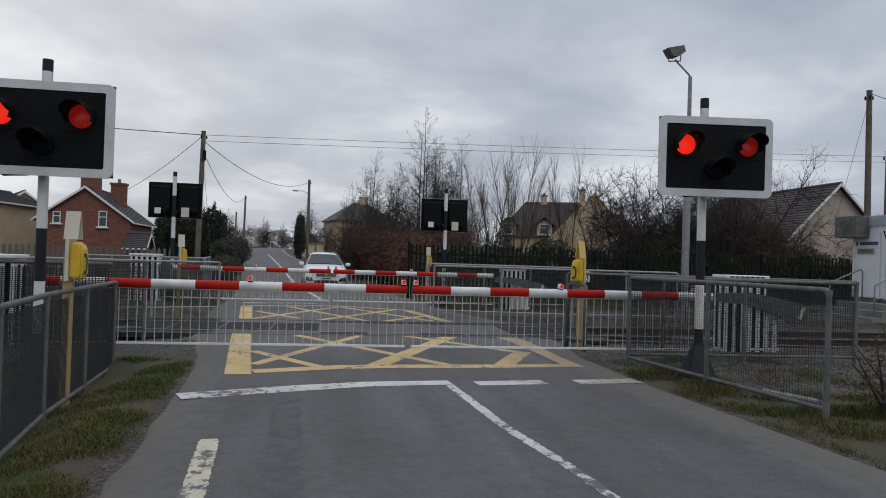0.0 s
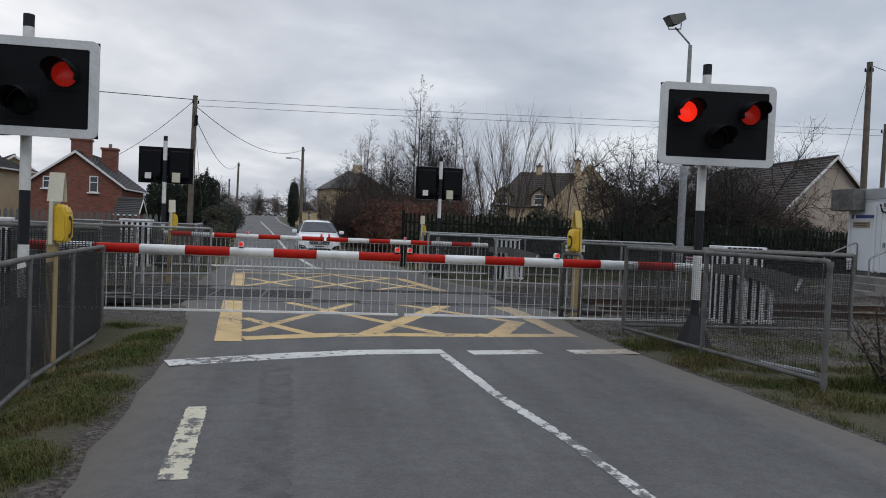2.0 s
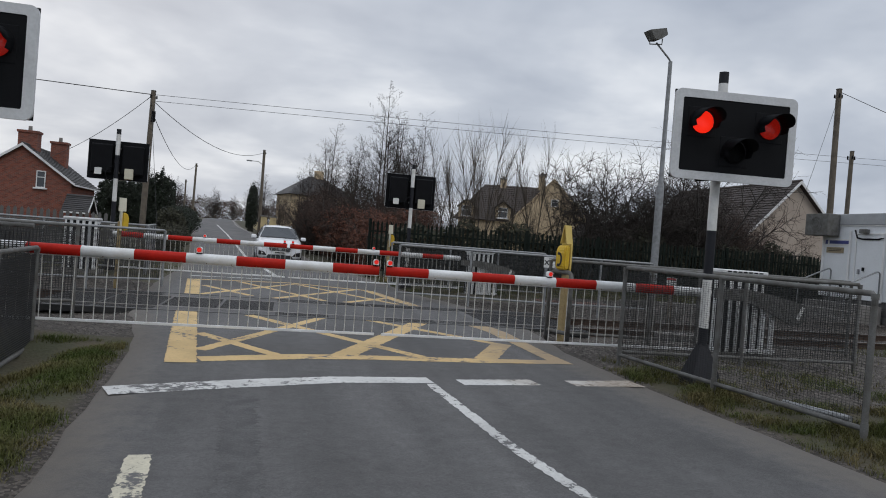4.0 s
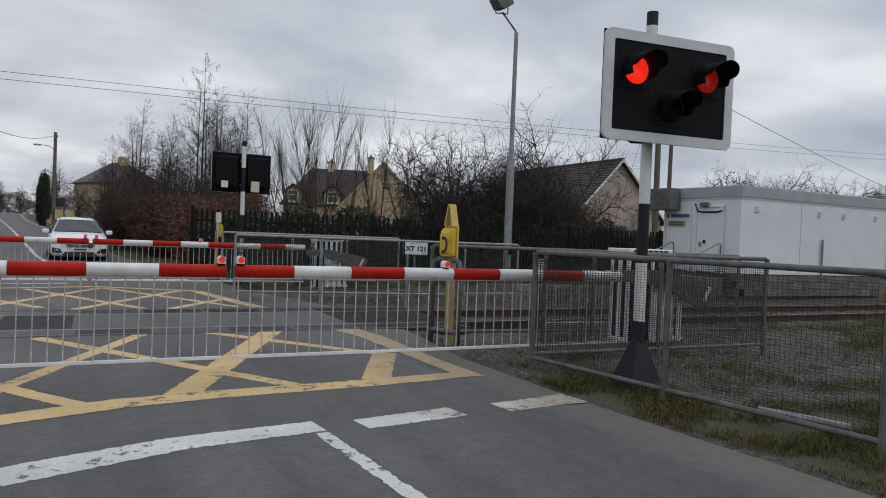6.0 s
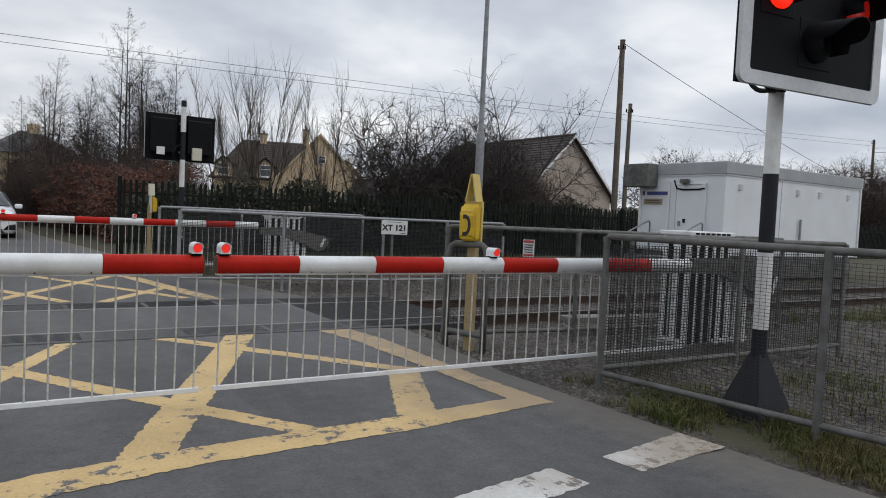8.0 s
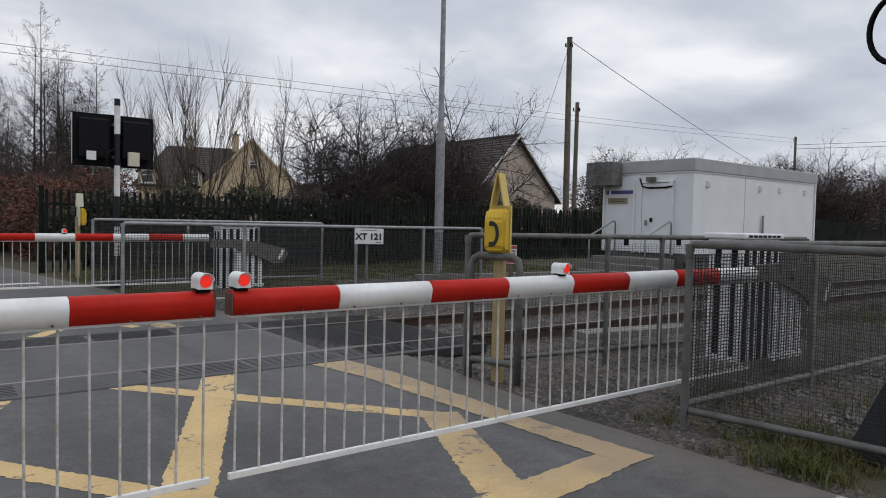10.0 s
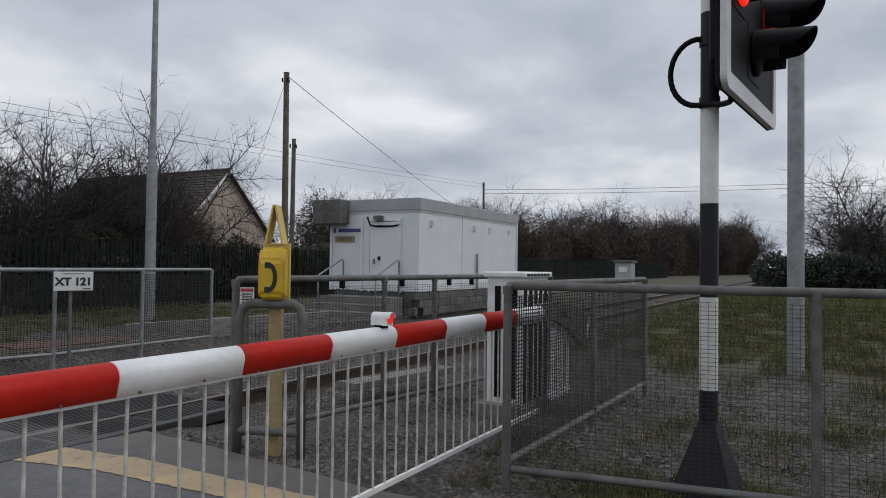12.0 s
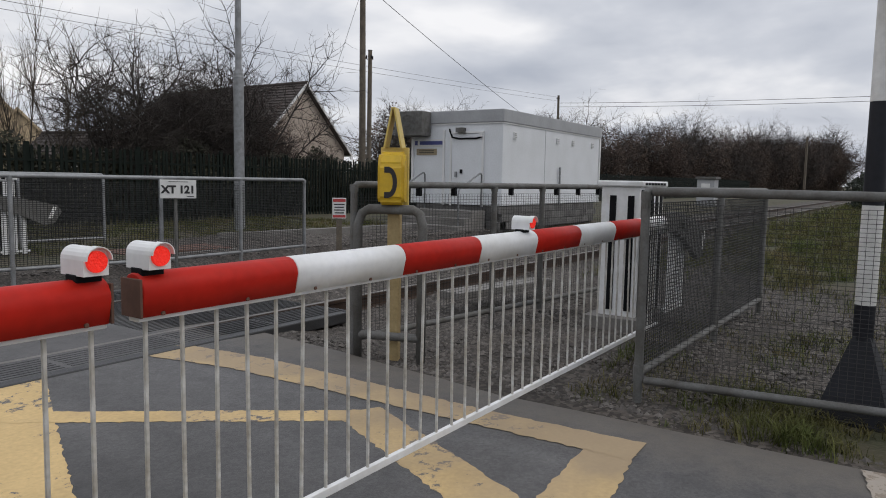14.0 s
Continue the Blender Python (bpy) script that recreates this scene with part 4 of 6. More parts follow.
# ---- emergency telephones ----
def telephone(x, y, yaw, label, m_board=None):
    """Yellow handset box on a timber post under a folded sign hood; the handset side faces local -x."""
    th = thing("emergency_telephone", label, "telephone", pose(x, y, 0, 0, 0, yaw), "emergency telephones")
    box_part("post", (0.03, 0, 0.50), (0.08, 0.09, 1.54), M_post_cream, th, bevel=0.006, label="faded yellow timber post")
    box_part("back_plate", (0.02, 0, 1.275), (0.035, 0.20, 0.42), m_board or M_phone_light, th, bevel=0.004)
    bm = bmesh.new()
    add_prism(bm, [(0.0, -0.095, 1.09), (-0.09, -0.095, 1.08), (-0.125, -0.095, 1.12), (-0.125, -0.095, 1.36), (-0.09, -0.095, 1.45), (0.0, -0.095, 1.46)], (0, 0.19, 0))
    bmesh.ops.bevel(bm, geom=list(bm.edges), offset=0.022, segments=3, affect="EDGES")
    bx = part("handset_box", bm, M_phone, th, "yellow moulded handset box")
    bm = bmesh.new()
    outer = [(0.060 * math.sin(a), 1.24 + 0.105 * math.cos(a)) for a in [math.pi * i / 16 for i in range(17)]]
    inside = [(0.030 * math.sin(a), 1.24 + 0.068 * math.cos(a)) for a in [math.pi * i / 16 for i in range(17)]]
    add_prism(bm, [(-0.124, 0.012 - p, q) for p, q in outer + inside[::-1]], (-0.004, 0, 0))
    for q in (1.327, 1.153):
        add_box(bm, (-0.1262, 0.024, q), (0.005, 0.038, 0.042), 0, 0.002)
    part("handset_symbol", bm, M_ink, bx, "black handset symbol")
    for s in (-1, 1):
        bm = bmesh.new()
        add_prism(bm, [(-0.068, 0.0, 1.76), (0.068, 0.0, 1.76), (0.068, s * 0.055, 1.48), (-0.068, s * 0.055, 1.48)], (0.0, s * 0.012, 0))
        part("sign_leaf", bm, m_board or M_phone_light, th, "folded sign leaf")
    return th


telephone(4.32, 11.57, 25, "yellow emergency telephone on a timber post beside the track")
telephone(-2.26, 7.85, 180, "yellow emergency telephone with a cream board behind the fence", M_cream_box)
telephone(3.32, 23.6, 180, "yellow emergency telephone with a cream board at the far barrier", M_cream_box)
telephone(-3.2, 17.2, 200, "yellow emergency telephone with a cream board at the far fence", M_cream_box)


# ---- signs ----
def letters(text, size, parent, m, material, label=""):
    cu = bpy.data.curves.new("lettering", "FONT")
    cu.body, cu.size, cu.align_x, cu.align_y, cu.extrude, cu.offset = text, size, "CENTER", "CENTER", 0.0015, 0.006
    tmp = bpy.data.objects.new("lettering", cu)
    me = bpy.data.meshes.new_from_object(tmp)
    bpy.data.objects.remove(tmp)
    me.materials.clear(); me.materials.append(material)
    ob = new("lettering", me)
    ob["kind"] = "stuff"
    ob.parent = parent
    ob.matrix_basis = m
    return ob


xt = thing("crossing_number_sign", "white crossing number sign on a steel post", "sign", pose(6.03, 16.47, 0, 0, 0, -24))
cyl_part("post", (0, 0.03, -0.15), (0, 0.03, 1.15), 0.022, 0.022, M_galv_dark, xt)
box_part("plate", (0.03, 0, 1.08), (0.45, 0.012, 0.24), M_sign_white, xt, bevel=0.003)
letters("XT 121", 0.135, xt, pose(0.03, -0.0085, 1.07, 90, 0, 0), M_ink)
box_part("small_print", (0.03, -0.008, 1.175), (0.24, 0.003, 0.007), M_ink, xt, bevel=0)
box_part("small_print", (0.18, -0.008, 0.985), (0.09, 0.003, 0.01), M_ink, xt, bevel=0)
ws = thing("warning_sign", "small white and red notice on a short timber post", "sign", pose(8.85, 16.2, 0, 0, 0, -45))
box_part("post", (0, 0.03, 0.3), (0.09, 0.05, 0.86), M_timber_pole, ws)
box_part("plate", (0, 0, 0.78), (0.22, 0.012, 0.33), M_sign_white, ws, bevel=0.002)
box_part("header", (0, -0.008, 0.905), (0.20, 0.003, 0.05), M_sign_red, ws, bevel=0)
for k in range(4):
    box_part("small_print", (0, -0.008, 0.84 - 0.045 * k), (0.17 - 0.02 * (k % 2), 0.003, 0.018), M_ink, ws, bevel=0)
box_part("header", (0, -0.008, 0.65), (0.20, 0.003, 0.04), M_sign_red, ws, bevel=0)

# ---- lamp post and mast ----
lp = thing("flood_lamp_post", "tall galvanised lamp post with a floodlight head", "lamp post", pose(11.38, 21.6, 0))
cyl_part("lower_shaft", (0, 0, -0.15), (0, 0, 3.6), 0.12, 0.115, M_galv, lp, 16)
cyl_part("upper_shaft", (0, 0, 3.6), (0, 0, 7.5), 0.075, 0.06, M_galv, lp, 16)
cyl_part("collar", (0, 0, 3.5), (0, 0, 3.68), 0.125, 0.085, M_galv, lp, 16)
bm = bmesh.new(); add_tube(bm, [(0, 0, 7.46), (-0.05, -0.02, 7.55), (-0.62, -0.18, 7.95)], 0.03, 8)
part("arm", bm, M_galv, lp)
bm = bmesh.new()
add_prism(bm, [(-0.98, -0.45, 8.24), (-0.46, -0.45, 8.36), (-0.40, -0.45, 8.16), (-0.62, -0.45, 8.0), (-0.80, -0.45, 7.98)], (0, 0.45, 0.03))
hd = part("flood_head", bm, M_galv_dark, lp, "dark floodlight housing")
bm = bmesh.new(); add_tube(bm, [(-0.88, -0.22, 8.05), (-0.85, -0.2, 7.88), (-0.45, -0.2, 7.92), (-0.44, -0.2, 8.1)], 0.02, 6)
part("stirrup", bm, M_galv_dark, hd)
mast = thing("camera_mast", "tall galvanised steel mast standing in the grass", "mast", pose(10.1, 8.39, 0))
cyl_part("lower_shaft", (0, 0, -0.2), (0, 0, 4.6), 0.098, 0.094, M_galv, mast, 12)
cyl_part("upper_shaft", (0, 0, 4.6), (0, 0, 8.5), 0.08, 0.075, M_galv, mast, 12)
cyl_part("sleeve", (0, 0, 4.4), (0, 0, 4.62), 0.12, 0.12, M_galv, mast, 12)

# ---- relay cabin ----
cabin = thing("relay_cabin", "white steel relay cabin on a concrete block plinth", "cabin", pose(16.31, 17.39, 0, 0, 0, 0.8))
CL, CW, ZB, ZT = 6.85, 2.85, 0.62, 2.78
box_part("body", (CL / 2, CW / 2, (ZB + ZT) / 2), (CL, CW, ZT - ZB), M_hut, cabin, bevel=0.02)
bm = bmesh.new(); add_box(bm, (CL / 2, CW / 2, ZT + 0.155), (CL + 0.1, CW + 0.1, 0.33), 0, 0.02)
part("roof_trim", bm, M_hut_trim, cabin, "grey roof fascia")
box_part("panel_joint", (2.55, -0.003, (ZB + ZT) / 2), (0.012, 0.008, ZT - ZB - 0.1), M_hut_trim, cabin, bevel=0)
for x_, y_ in ((CL - 0.04, -0.012), (-0.012, CW - 0.04)):
    box_part("corner_trim", (x_, y_, (ZB + ZT) / 2), (0.07, 0.07, ZT - ZB), M_upvc, cabin, bevel=0.01)
for x in (0.62, 3.35, 4.5, 6.1):
    v = box_part("wall_vent", (x, -0.02, 2.46), (0.13, 0.05, 0.17), M_upvc, cabin)
    for k in range(3):
        box_part("louvre", (x, -0.05, 2.41 + k * 0.05), (0.11, 0.015, 0.012), M_hut_trim, v, bevel=0)
bm = bmesh.new(); add_box(bm, (CL / 2, -0.01, ZT - 0.02), (CL + 0.02, 0.03, 0.05)); add_box(bm, (-0.01, CW / 2, ZT - 0.02), (0.03, CW + 0.02, 0.05))
part("drip_edge", bm, M_upvc, cabin)
door = box_part("door", (-0.02, 1.05, 1.55), (0.05, 0.92, 1.86), M_hut, cabin, bevel=0.01)
for yy in (0.56, 1.54):
    box_part("door_frame", (-0.03, yy, 1.56), (0.06, 0.05, 1.94), M_upvc, cabin)
box_part("door_frame", (-0.03, 1.05, 2.52), (0.06, 1.03, 0.05), M_upvc, cabin)
box_part("handle", (-0.07, 1.36, 1.42), (0.06, 0.05, 0.14), M_galv, door)
box_part("lock", (-0.07, 1.20, 1.50), (0.04, 0.06, 0.10), M_black, door)
box_part("corner_post", (-0.02, 1.78, 1.6), (0.06, 0.06, 2.0), M_upvc, cabin)
bm = bmesh.new(); add_tube(bm, [(-0.05, 1.6, 2.62), (-0.06, 1.5, 2.40), (-0.06, 1.3, 2.36), (-0.06, 0.75, 2.36), (-0.06, 0.6, 2.40)], 0.025, 6)
part("conduit", bm, M_black, cabin)
fl = box_part("floodlight", (-0.12, 1.2, 2.58), (0.14, 0.24, 0.12), M_galv_dark, cabin)
box_part("sensor", (-0.07, 0.6, 2.46), (0.08, 0.1, 0.12), M_upvc, cabin)
ac = box_part("air_conditioner", (-0.26, 2.66, 2.76), (0.44, 0.92, 0.66), M_galv_dark, cabin, bevel=0.02, label="grey air conditioning unit on brackets")
bm = bmesh.new()
for k in range(3):
    add_tube(bm, [(-0.487, 2.66 + (0.07 + 0.08 * k) * math.cos(a), 2.76 + (0.07 + 0.08 * k) * math.sin(a)) for a in [2 * math.pi * i / 20 for i in range(20)]], 0.008, 5)
part("fan_grille", bm, M_galv_dark, ac)
nb = box_part("name_board", (-0.012, 2.28, 2.26), (0.02, 1.05, 0.19), M_sign_white, cabin, bevel=0)
box_part("name_bar", (-0.026, 2.20, 2.26), (0.008, 0.74, 0.10), M_sign_blue, nb, bevel=0)
box_part("name_mark", (-0.026, 2.69, 2.26), (0.008, 0.09, 0.12), M_sign_blue, nb, bevel=0)
pb = box_part("notice_plate", (-0.012, 2.35, 2.02), (0.02, 0.66, 0.17), M_plate_brass, cabin, bevel=0)
for k in range(2):
    box_part("notice_line", (-0.024, 2.35, 2.05 - 0.05 * k), (0.006, 0.5, 0.016), M_ink, pb, bevel=0)
box_part("fuel_pipe", (3.5, -0.06, 1.15), (0.05, 0.05, 1.1), M_galv, cabin)
bm = bmesh.new(); add_box(bm, (0, 0, 0), (0.43, 0.10, 0.195), 0, 0.006)
blk = part("block", bm, M_block, cabin)
blk.location = (0.22, 0.08, 0.1)
for r in range(3):
    for i in range(16):
        for side in (0, 1):
            if side == 0:
                p, rz = (0.22 + 0.445 * i + (0.22 if r % 2 else 0) - 0.1, 0.08, 0.1 + 0.205 * r), 0
                if p[0] > CL - 0.1:
                    continue
            else:
                if i > 6:
                    continue
                p, rz = (0.08, 0.25 + 0.445 * i + (0.2 if r % 2 else 0), 0.1 + 0.205 * r), 90
                if p[1] > CW - 0.1:
                    continue
            o = blk.copy(); scene.collection.objects.link(o); o.location, o.rotation_euler = p, (0, 0, radians(rz))
box_part("plinth_core", (CL / 2, CW / 2, 0.26), (CL - 0.3, CW - 0.3, 0.74), M_concrete, cabin)
steps = thing("cabin_steps", "concrete landing with grey handrail before the cabin door", "steps", pose(15.1, 17.8, 0))
for k in range(3):
    box_part("step", (0.25 + 0.15 * k + 0.2, 1.1, 0.09 + 0.18 * k - 0.06), (1.3 - 0.3 * k, 2.2, 0.2), M_concrete, steps, bevel=0.01)
for yy in (0.1, 1.9):
    bm = bmesh.new(); add_tube(bm, [(1.05, yy, 0.4), (1.05, yy, 1.40), (1.0, yy, 1.45), (0.95, yy, 1.45), (0.0, yy, 1.05), (-0.04, yy, 1.0), (-0.04, yy, -0.1)], 0.022, 8)
    part("handrail", bm, M_galv, steps)


# ---- fences behind ----
def palisade(pts, label, h=1.93, pitch=0.155):
    th = thing("palisade_fence", label, "fence")
    w = 0.068
    bm = bmesh.new()
    add_prism(bm, [(-w / 2, 0, 0), (w / 2, 0, 0), (w / 2, 0, h - 0.06), (w * 0.22, 0, h - 0.015), (0, 0, h), (-w * 0.22, 0, h - 0.015), (-w / 2, 0, h - 0.06)], (0, 0.022, 0))
    pale = None
    count = 0
    rest = bmesh.new()
    for a, b in zip(pts, pts[1:]):
        A, B = Vector((*a, 0)), Vector((*b, 0))
        L = (B - A).length
        ang = math.atan2(B.y - A.y, B.x - A.x)
        k = int(L / pitch)
        zg = rise((A.y + B.y) / 2) - 0.04
        for zr in (0.35, h - 0.35):
            m_ = (A + B) / 2
            bm2 = bmesh.new(); add_box(bm2, (m_.x, m_.y + 0.03, zr + zg), (L, 0.04, 0.05), math.degrees(ang))
            part("rail", bm2, M_palisade, th)
        for i in range(int(L / 2.75) + 1):
            p = A.lerp(B, min(1, i * 2.75 / L))
            box_part("post", (p.x, p.y + 0.08, h / 2 - 0.1), (0.1, 0.06, h + 0.25), M_palisade, th, bevel=0)
        for i in range(k):
            p = A.lerp(B, (i + 0.5) / k)
            near = p.x < 24 and p.y < 27 and count < 170
            if near:
                if pale is None:
                    pale = part("pale", bm, M_palisade, th); o = pale
                else:
                    o = pale.copy(); scene.collection.objects.link(o)
                o.location, o.rotation_euler = (p.x, p.y, zg), (random.uniform(-0.02, 0.02), random.uniform(-0.015, 0.015), ang)
                count += 1
            else:
                r = Matrix.Translation((p.x, p.y, zg)) @ Matrix.Rotation(ang, 4, "Z")
                add_prism(rest, [r @ Vector(q) for q in ((-w / 2, 0, 0), (w / 2, 0, 0), (w / 2, 0, h - 0.05), (0, 0, h), (-w / 2, 0, h - 0.05))], r.to_3x3() @ Vector((0, 0.02, 0)))
    if len(rest.verts):
        o = part("far_pale_run", rest, M_palisade, th)
        tagged(o, kind="stuff")
    else:
        rest.free()
    return th


palisade([(2.85, 25.2), (11, 24.9), (18.6, 25.5), (30, 26.2), (52, 27.2), (95, 26.0)], "dark green steel palisade fence behind the track")


def picket(pts, label, h=1.3):
    th = thing("picket_fence", label, "fence")
    first = None
    for a, b in zip(pts, pts[1:]):
        A, B = Vector((*a, 0)), Vector((*b, 0))
        L = (B - A).length
        ang = math.degrees(math.atan2(B.y - A.y, B.x - A.x))
        for i in range(int(L / 0.22)):
            p = A.lerp(B, i * 0.22 / L)
            z = rise(p.y)
            if first is None:
                bm = bmesh.new(); add_prism(bm, [(-0.06, 0, -0.05), (0.06, 0, -0.05), (0.06, 0, h - 0.08), (0, 0, h), (-0.06, 0, h - 0.08)], (0, 0.03, 0))
                first = part("picket", bm, M_fence_timber, th); o = first
            else:
                o = first.copy(); scene.collection.objects.link(o)
            o.location, o.rotation_euler = (p.x, p.y, z - 0.03), (0, 0, radians(ang))
        for z in (0.3, 1.0):
            m_ = (A + B) / 2
            box_part("rail", (m_.x, m_.y + 0.05, z + rise(m_.y)), (L, 0.04, 0.08), M_fence_timber, th, rot=ang)
    return th


picket([(-24, 29.5), (-6.2, 30.5)], "weathered grey timber picket fence before the brick house", h=1.5)


# ---- houses ----
def tiled_slope(name, a, b, c, d, parent, material, courses, label=""):
    """A roof slope from eave a-b to ridge d-c as overlapping courses of tiles."""
    a, b, c, d = (Vector(v) for v in (a, b, c, d))
    nrm = (b - a).cross(d - a).normalized()
    if nrm.z < 0:
        nrm = -nrm
    bm = bmesh.new()
    for k in range(courses):
        f0, f1 = k / courses, (k + 1) / courses
        p, q, r, s = a.lerp(d, f0), b.lerp(c, f0), b.lerp(c, f1), a.lerp(d, f1)
        t = 0.05
        vs = [bm.verts.new(v) for v in (p + nrm * t, q + nrm * t, r + nrm * 0.012, s + nrm * 0.012)]
        bm.faces.new(vs)
        if k == 0:
            low = [bm.verts.new(v - nrm * 0.10) for v in (a, b)]
            start = low
        bm.faces.new((low[0], low[1], vs[1], vs[0]))
        low = [vs[3], vs[2]]
    top = [bm.verts.new(v - nrm * 0.10) for v in (d, c)]
    bm.faces.new((low[0], low[1], top[1], top[0])); bm.faces.new((start[0], start[1], top[1], top[0]))
    return part(name, bm, material, parent, label)


def window(parent, c, w, h, u, n, sill=True, m_glass=None):
    """A framed window on a wall: centre c, u along the wall, n outwards."""
    c, u, n = Vector(c), Vector(u).normalized(), Vector(n).normalized()
    yaw = math.degrees(math.atan2(u.y, u.x))
    win = box_part("window", tuple(c + n * 0.01), (w, 0.06, h), M_glass, parent, rot=yaw, bevel=0)
    for s in (-1, 1):
        box_part("frame_side", tuple(c + u * s * (w / 2 - 0.03) + n * 0.03), (0.06, 0.07, h), M_upvc, win, rot=yaw, bevel=0)
        box_part("frame_rail", tuple(c + Vector((0, 0, s * (h / 2 - 0.03))) + n * 0.031), (w, 0.07, 0.06), M_upvc, win, rot=yaw, bevel=0)
    box_part("mullion", tuple(c + n * 0.03 + Vector((0, 0, h * 0.12))), (w, 0.06, 0.05), M_upvc, win, rot=yaw, bevel=0)
    if sill:
        box_part("window_sill", tuple(c + n * 0.08 + Vector((0, 0, -h / 2 - 0.04))), (w + 0.25, 0.18, 0.09), M_upvc, win, rot=yaw, bevel=0)
    return win


def gable_house(label, x, y, yaw, w, length, eave, ridge, m_wall, m_roof, windows=(), chimneys=(), barge=True, z=0.0, over=0.3, courses=16, pots=M_brick):
    """A house with its gable in the local plane y = 0 facing -y, the ridge running along +y."""
    th = thing("house", label, "house", pose(x, y, z, 0, 0, yaw))
    bm = bmesh.new()
    add_prism(bm, [(-w / 2, 0, -0.3), (w / 2, 0, -0.3), (w / 2, 0, eave), (0, 0, ridge), (-w / 2, 0, eave)], (0, length, 0))
    part("wall", bm, m_wall, th)
    sl = (ridge - eave) / (w / 2)
    ex, ez = w / 2 + over, eave - over * sl
    for s in (-1, 1):
        tiled_slope("roof", (s * ex, -over, ez + 0.08), (s * ex, length + over, ez + 0.08), (0, length + over, ridge + 0.08), (0, -over, ridge + 0.08), th, m_roof, courses)
        if barge:
            bm = bmesh.new()
            add_prism(bm, [(s * ex, -over - 0.03, ez - 0.04), (s * ex, -over - 0.03, ez + 0.11), (0, -over - 0.03, ridge + 0.13), (0, -over - 0.03, ridge - 0.05)], (0, 0.05, 0))
            part("bargeboard", bm, M_upvc, th, "white bargeboard")
        box_part("gutter", (s * (ex + 0.05), length / 2, ez), (0.12, length + 2 * over, 0.10), M_upvc, th)
    cyl_part("ridge_cap", (0, -over, ridge + 0.1), (0, length + over, ridge + 0.1), 0.1, 0.1, m_roof, th, 8)
    for cx, cz, ww, hh in windows:
        window(th, (cx, -0.02, cz), ww, hh, (1, 0, 0), (0, -1, 0))
    for cx, cy, cw, top in chimneys:
        ch = box_part("chimney", (cx, cy, (ridge + top) / 2 - 0.5), (cw, cw * 0.8, top - ridge + 1.3), pots, th)
        box_part("chimney_cap", (cx, cy, top + 0.1), (cw + 0.14, cw * 0.8 + 0.14, 0.16), pots, ch)
        cyl_part("chimney_pot", (cx, cy, top + 0.15), (cx, cy, top + 0.5), 0.13, 0.11, M_concrete, ch)
    return th


gable_house("pale rendered house with a dark tiled roof behind the palisade fence", 27.8, 36.0, 0, 6.5, 12, 2.85, 6.15, M_render_pink, M_tile_brown, courses=22)


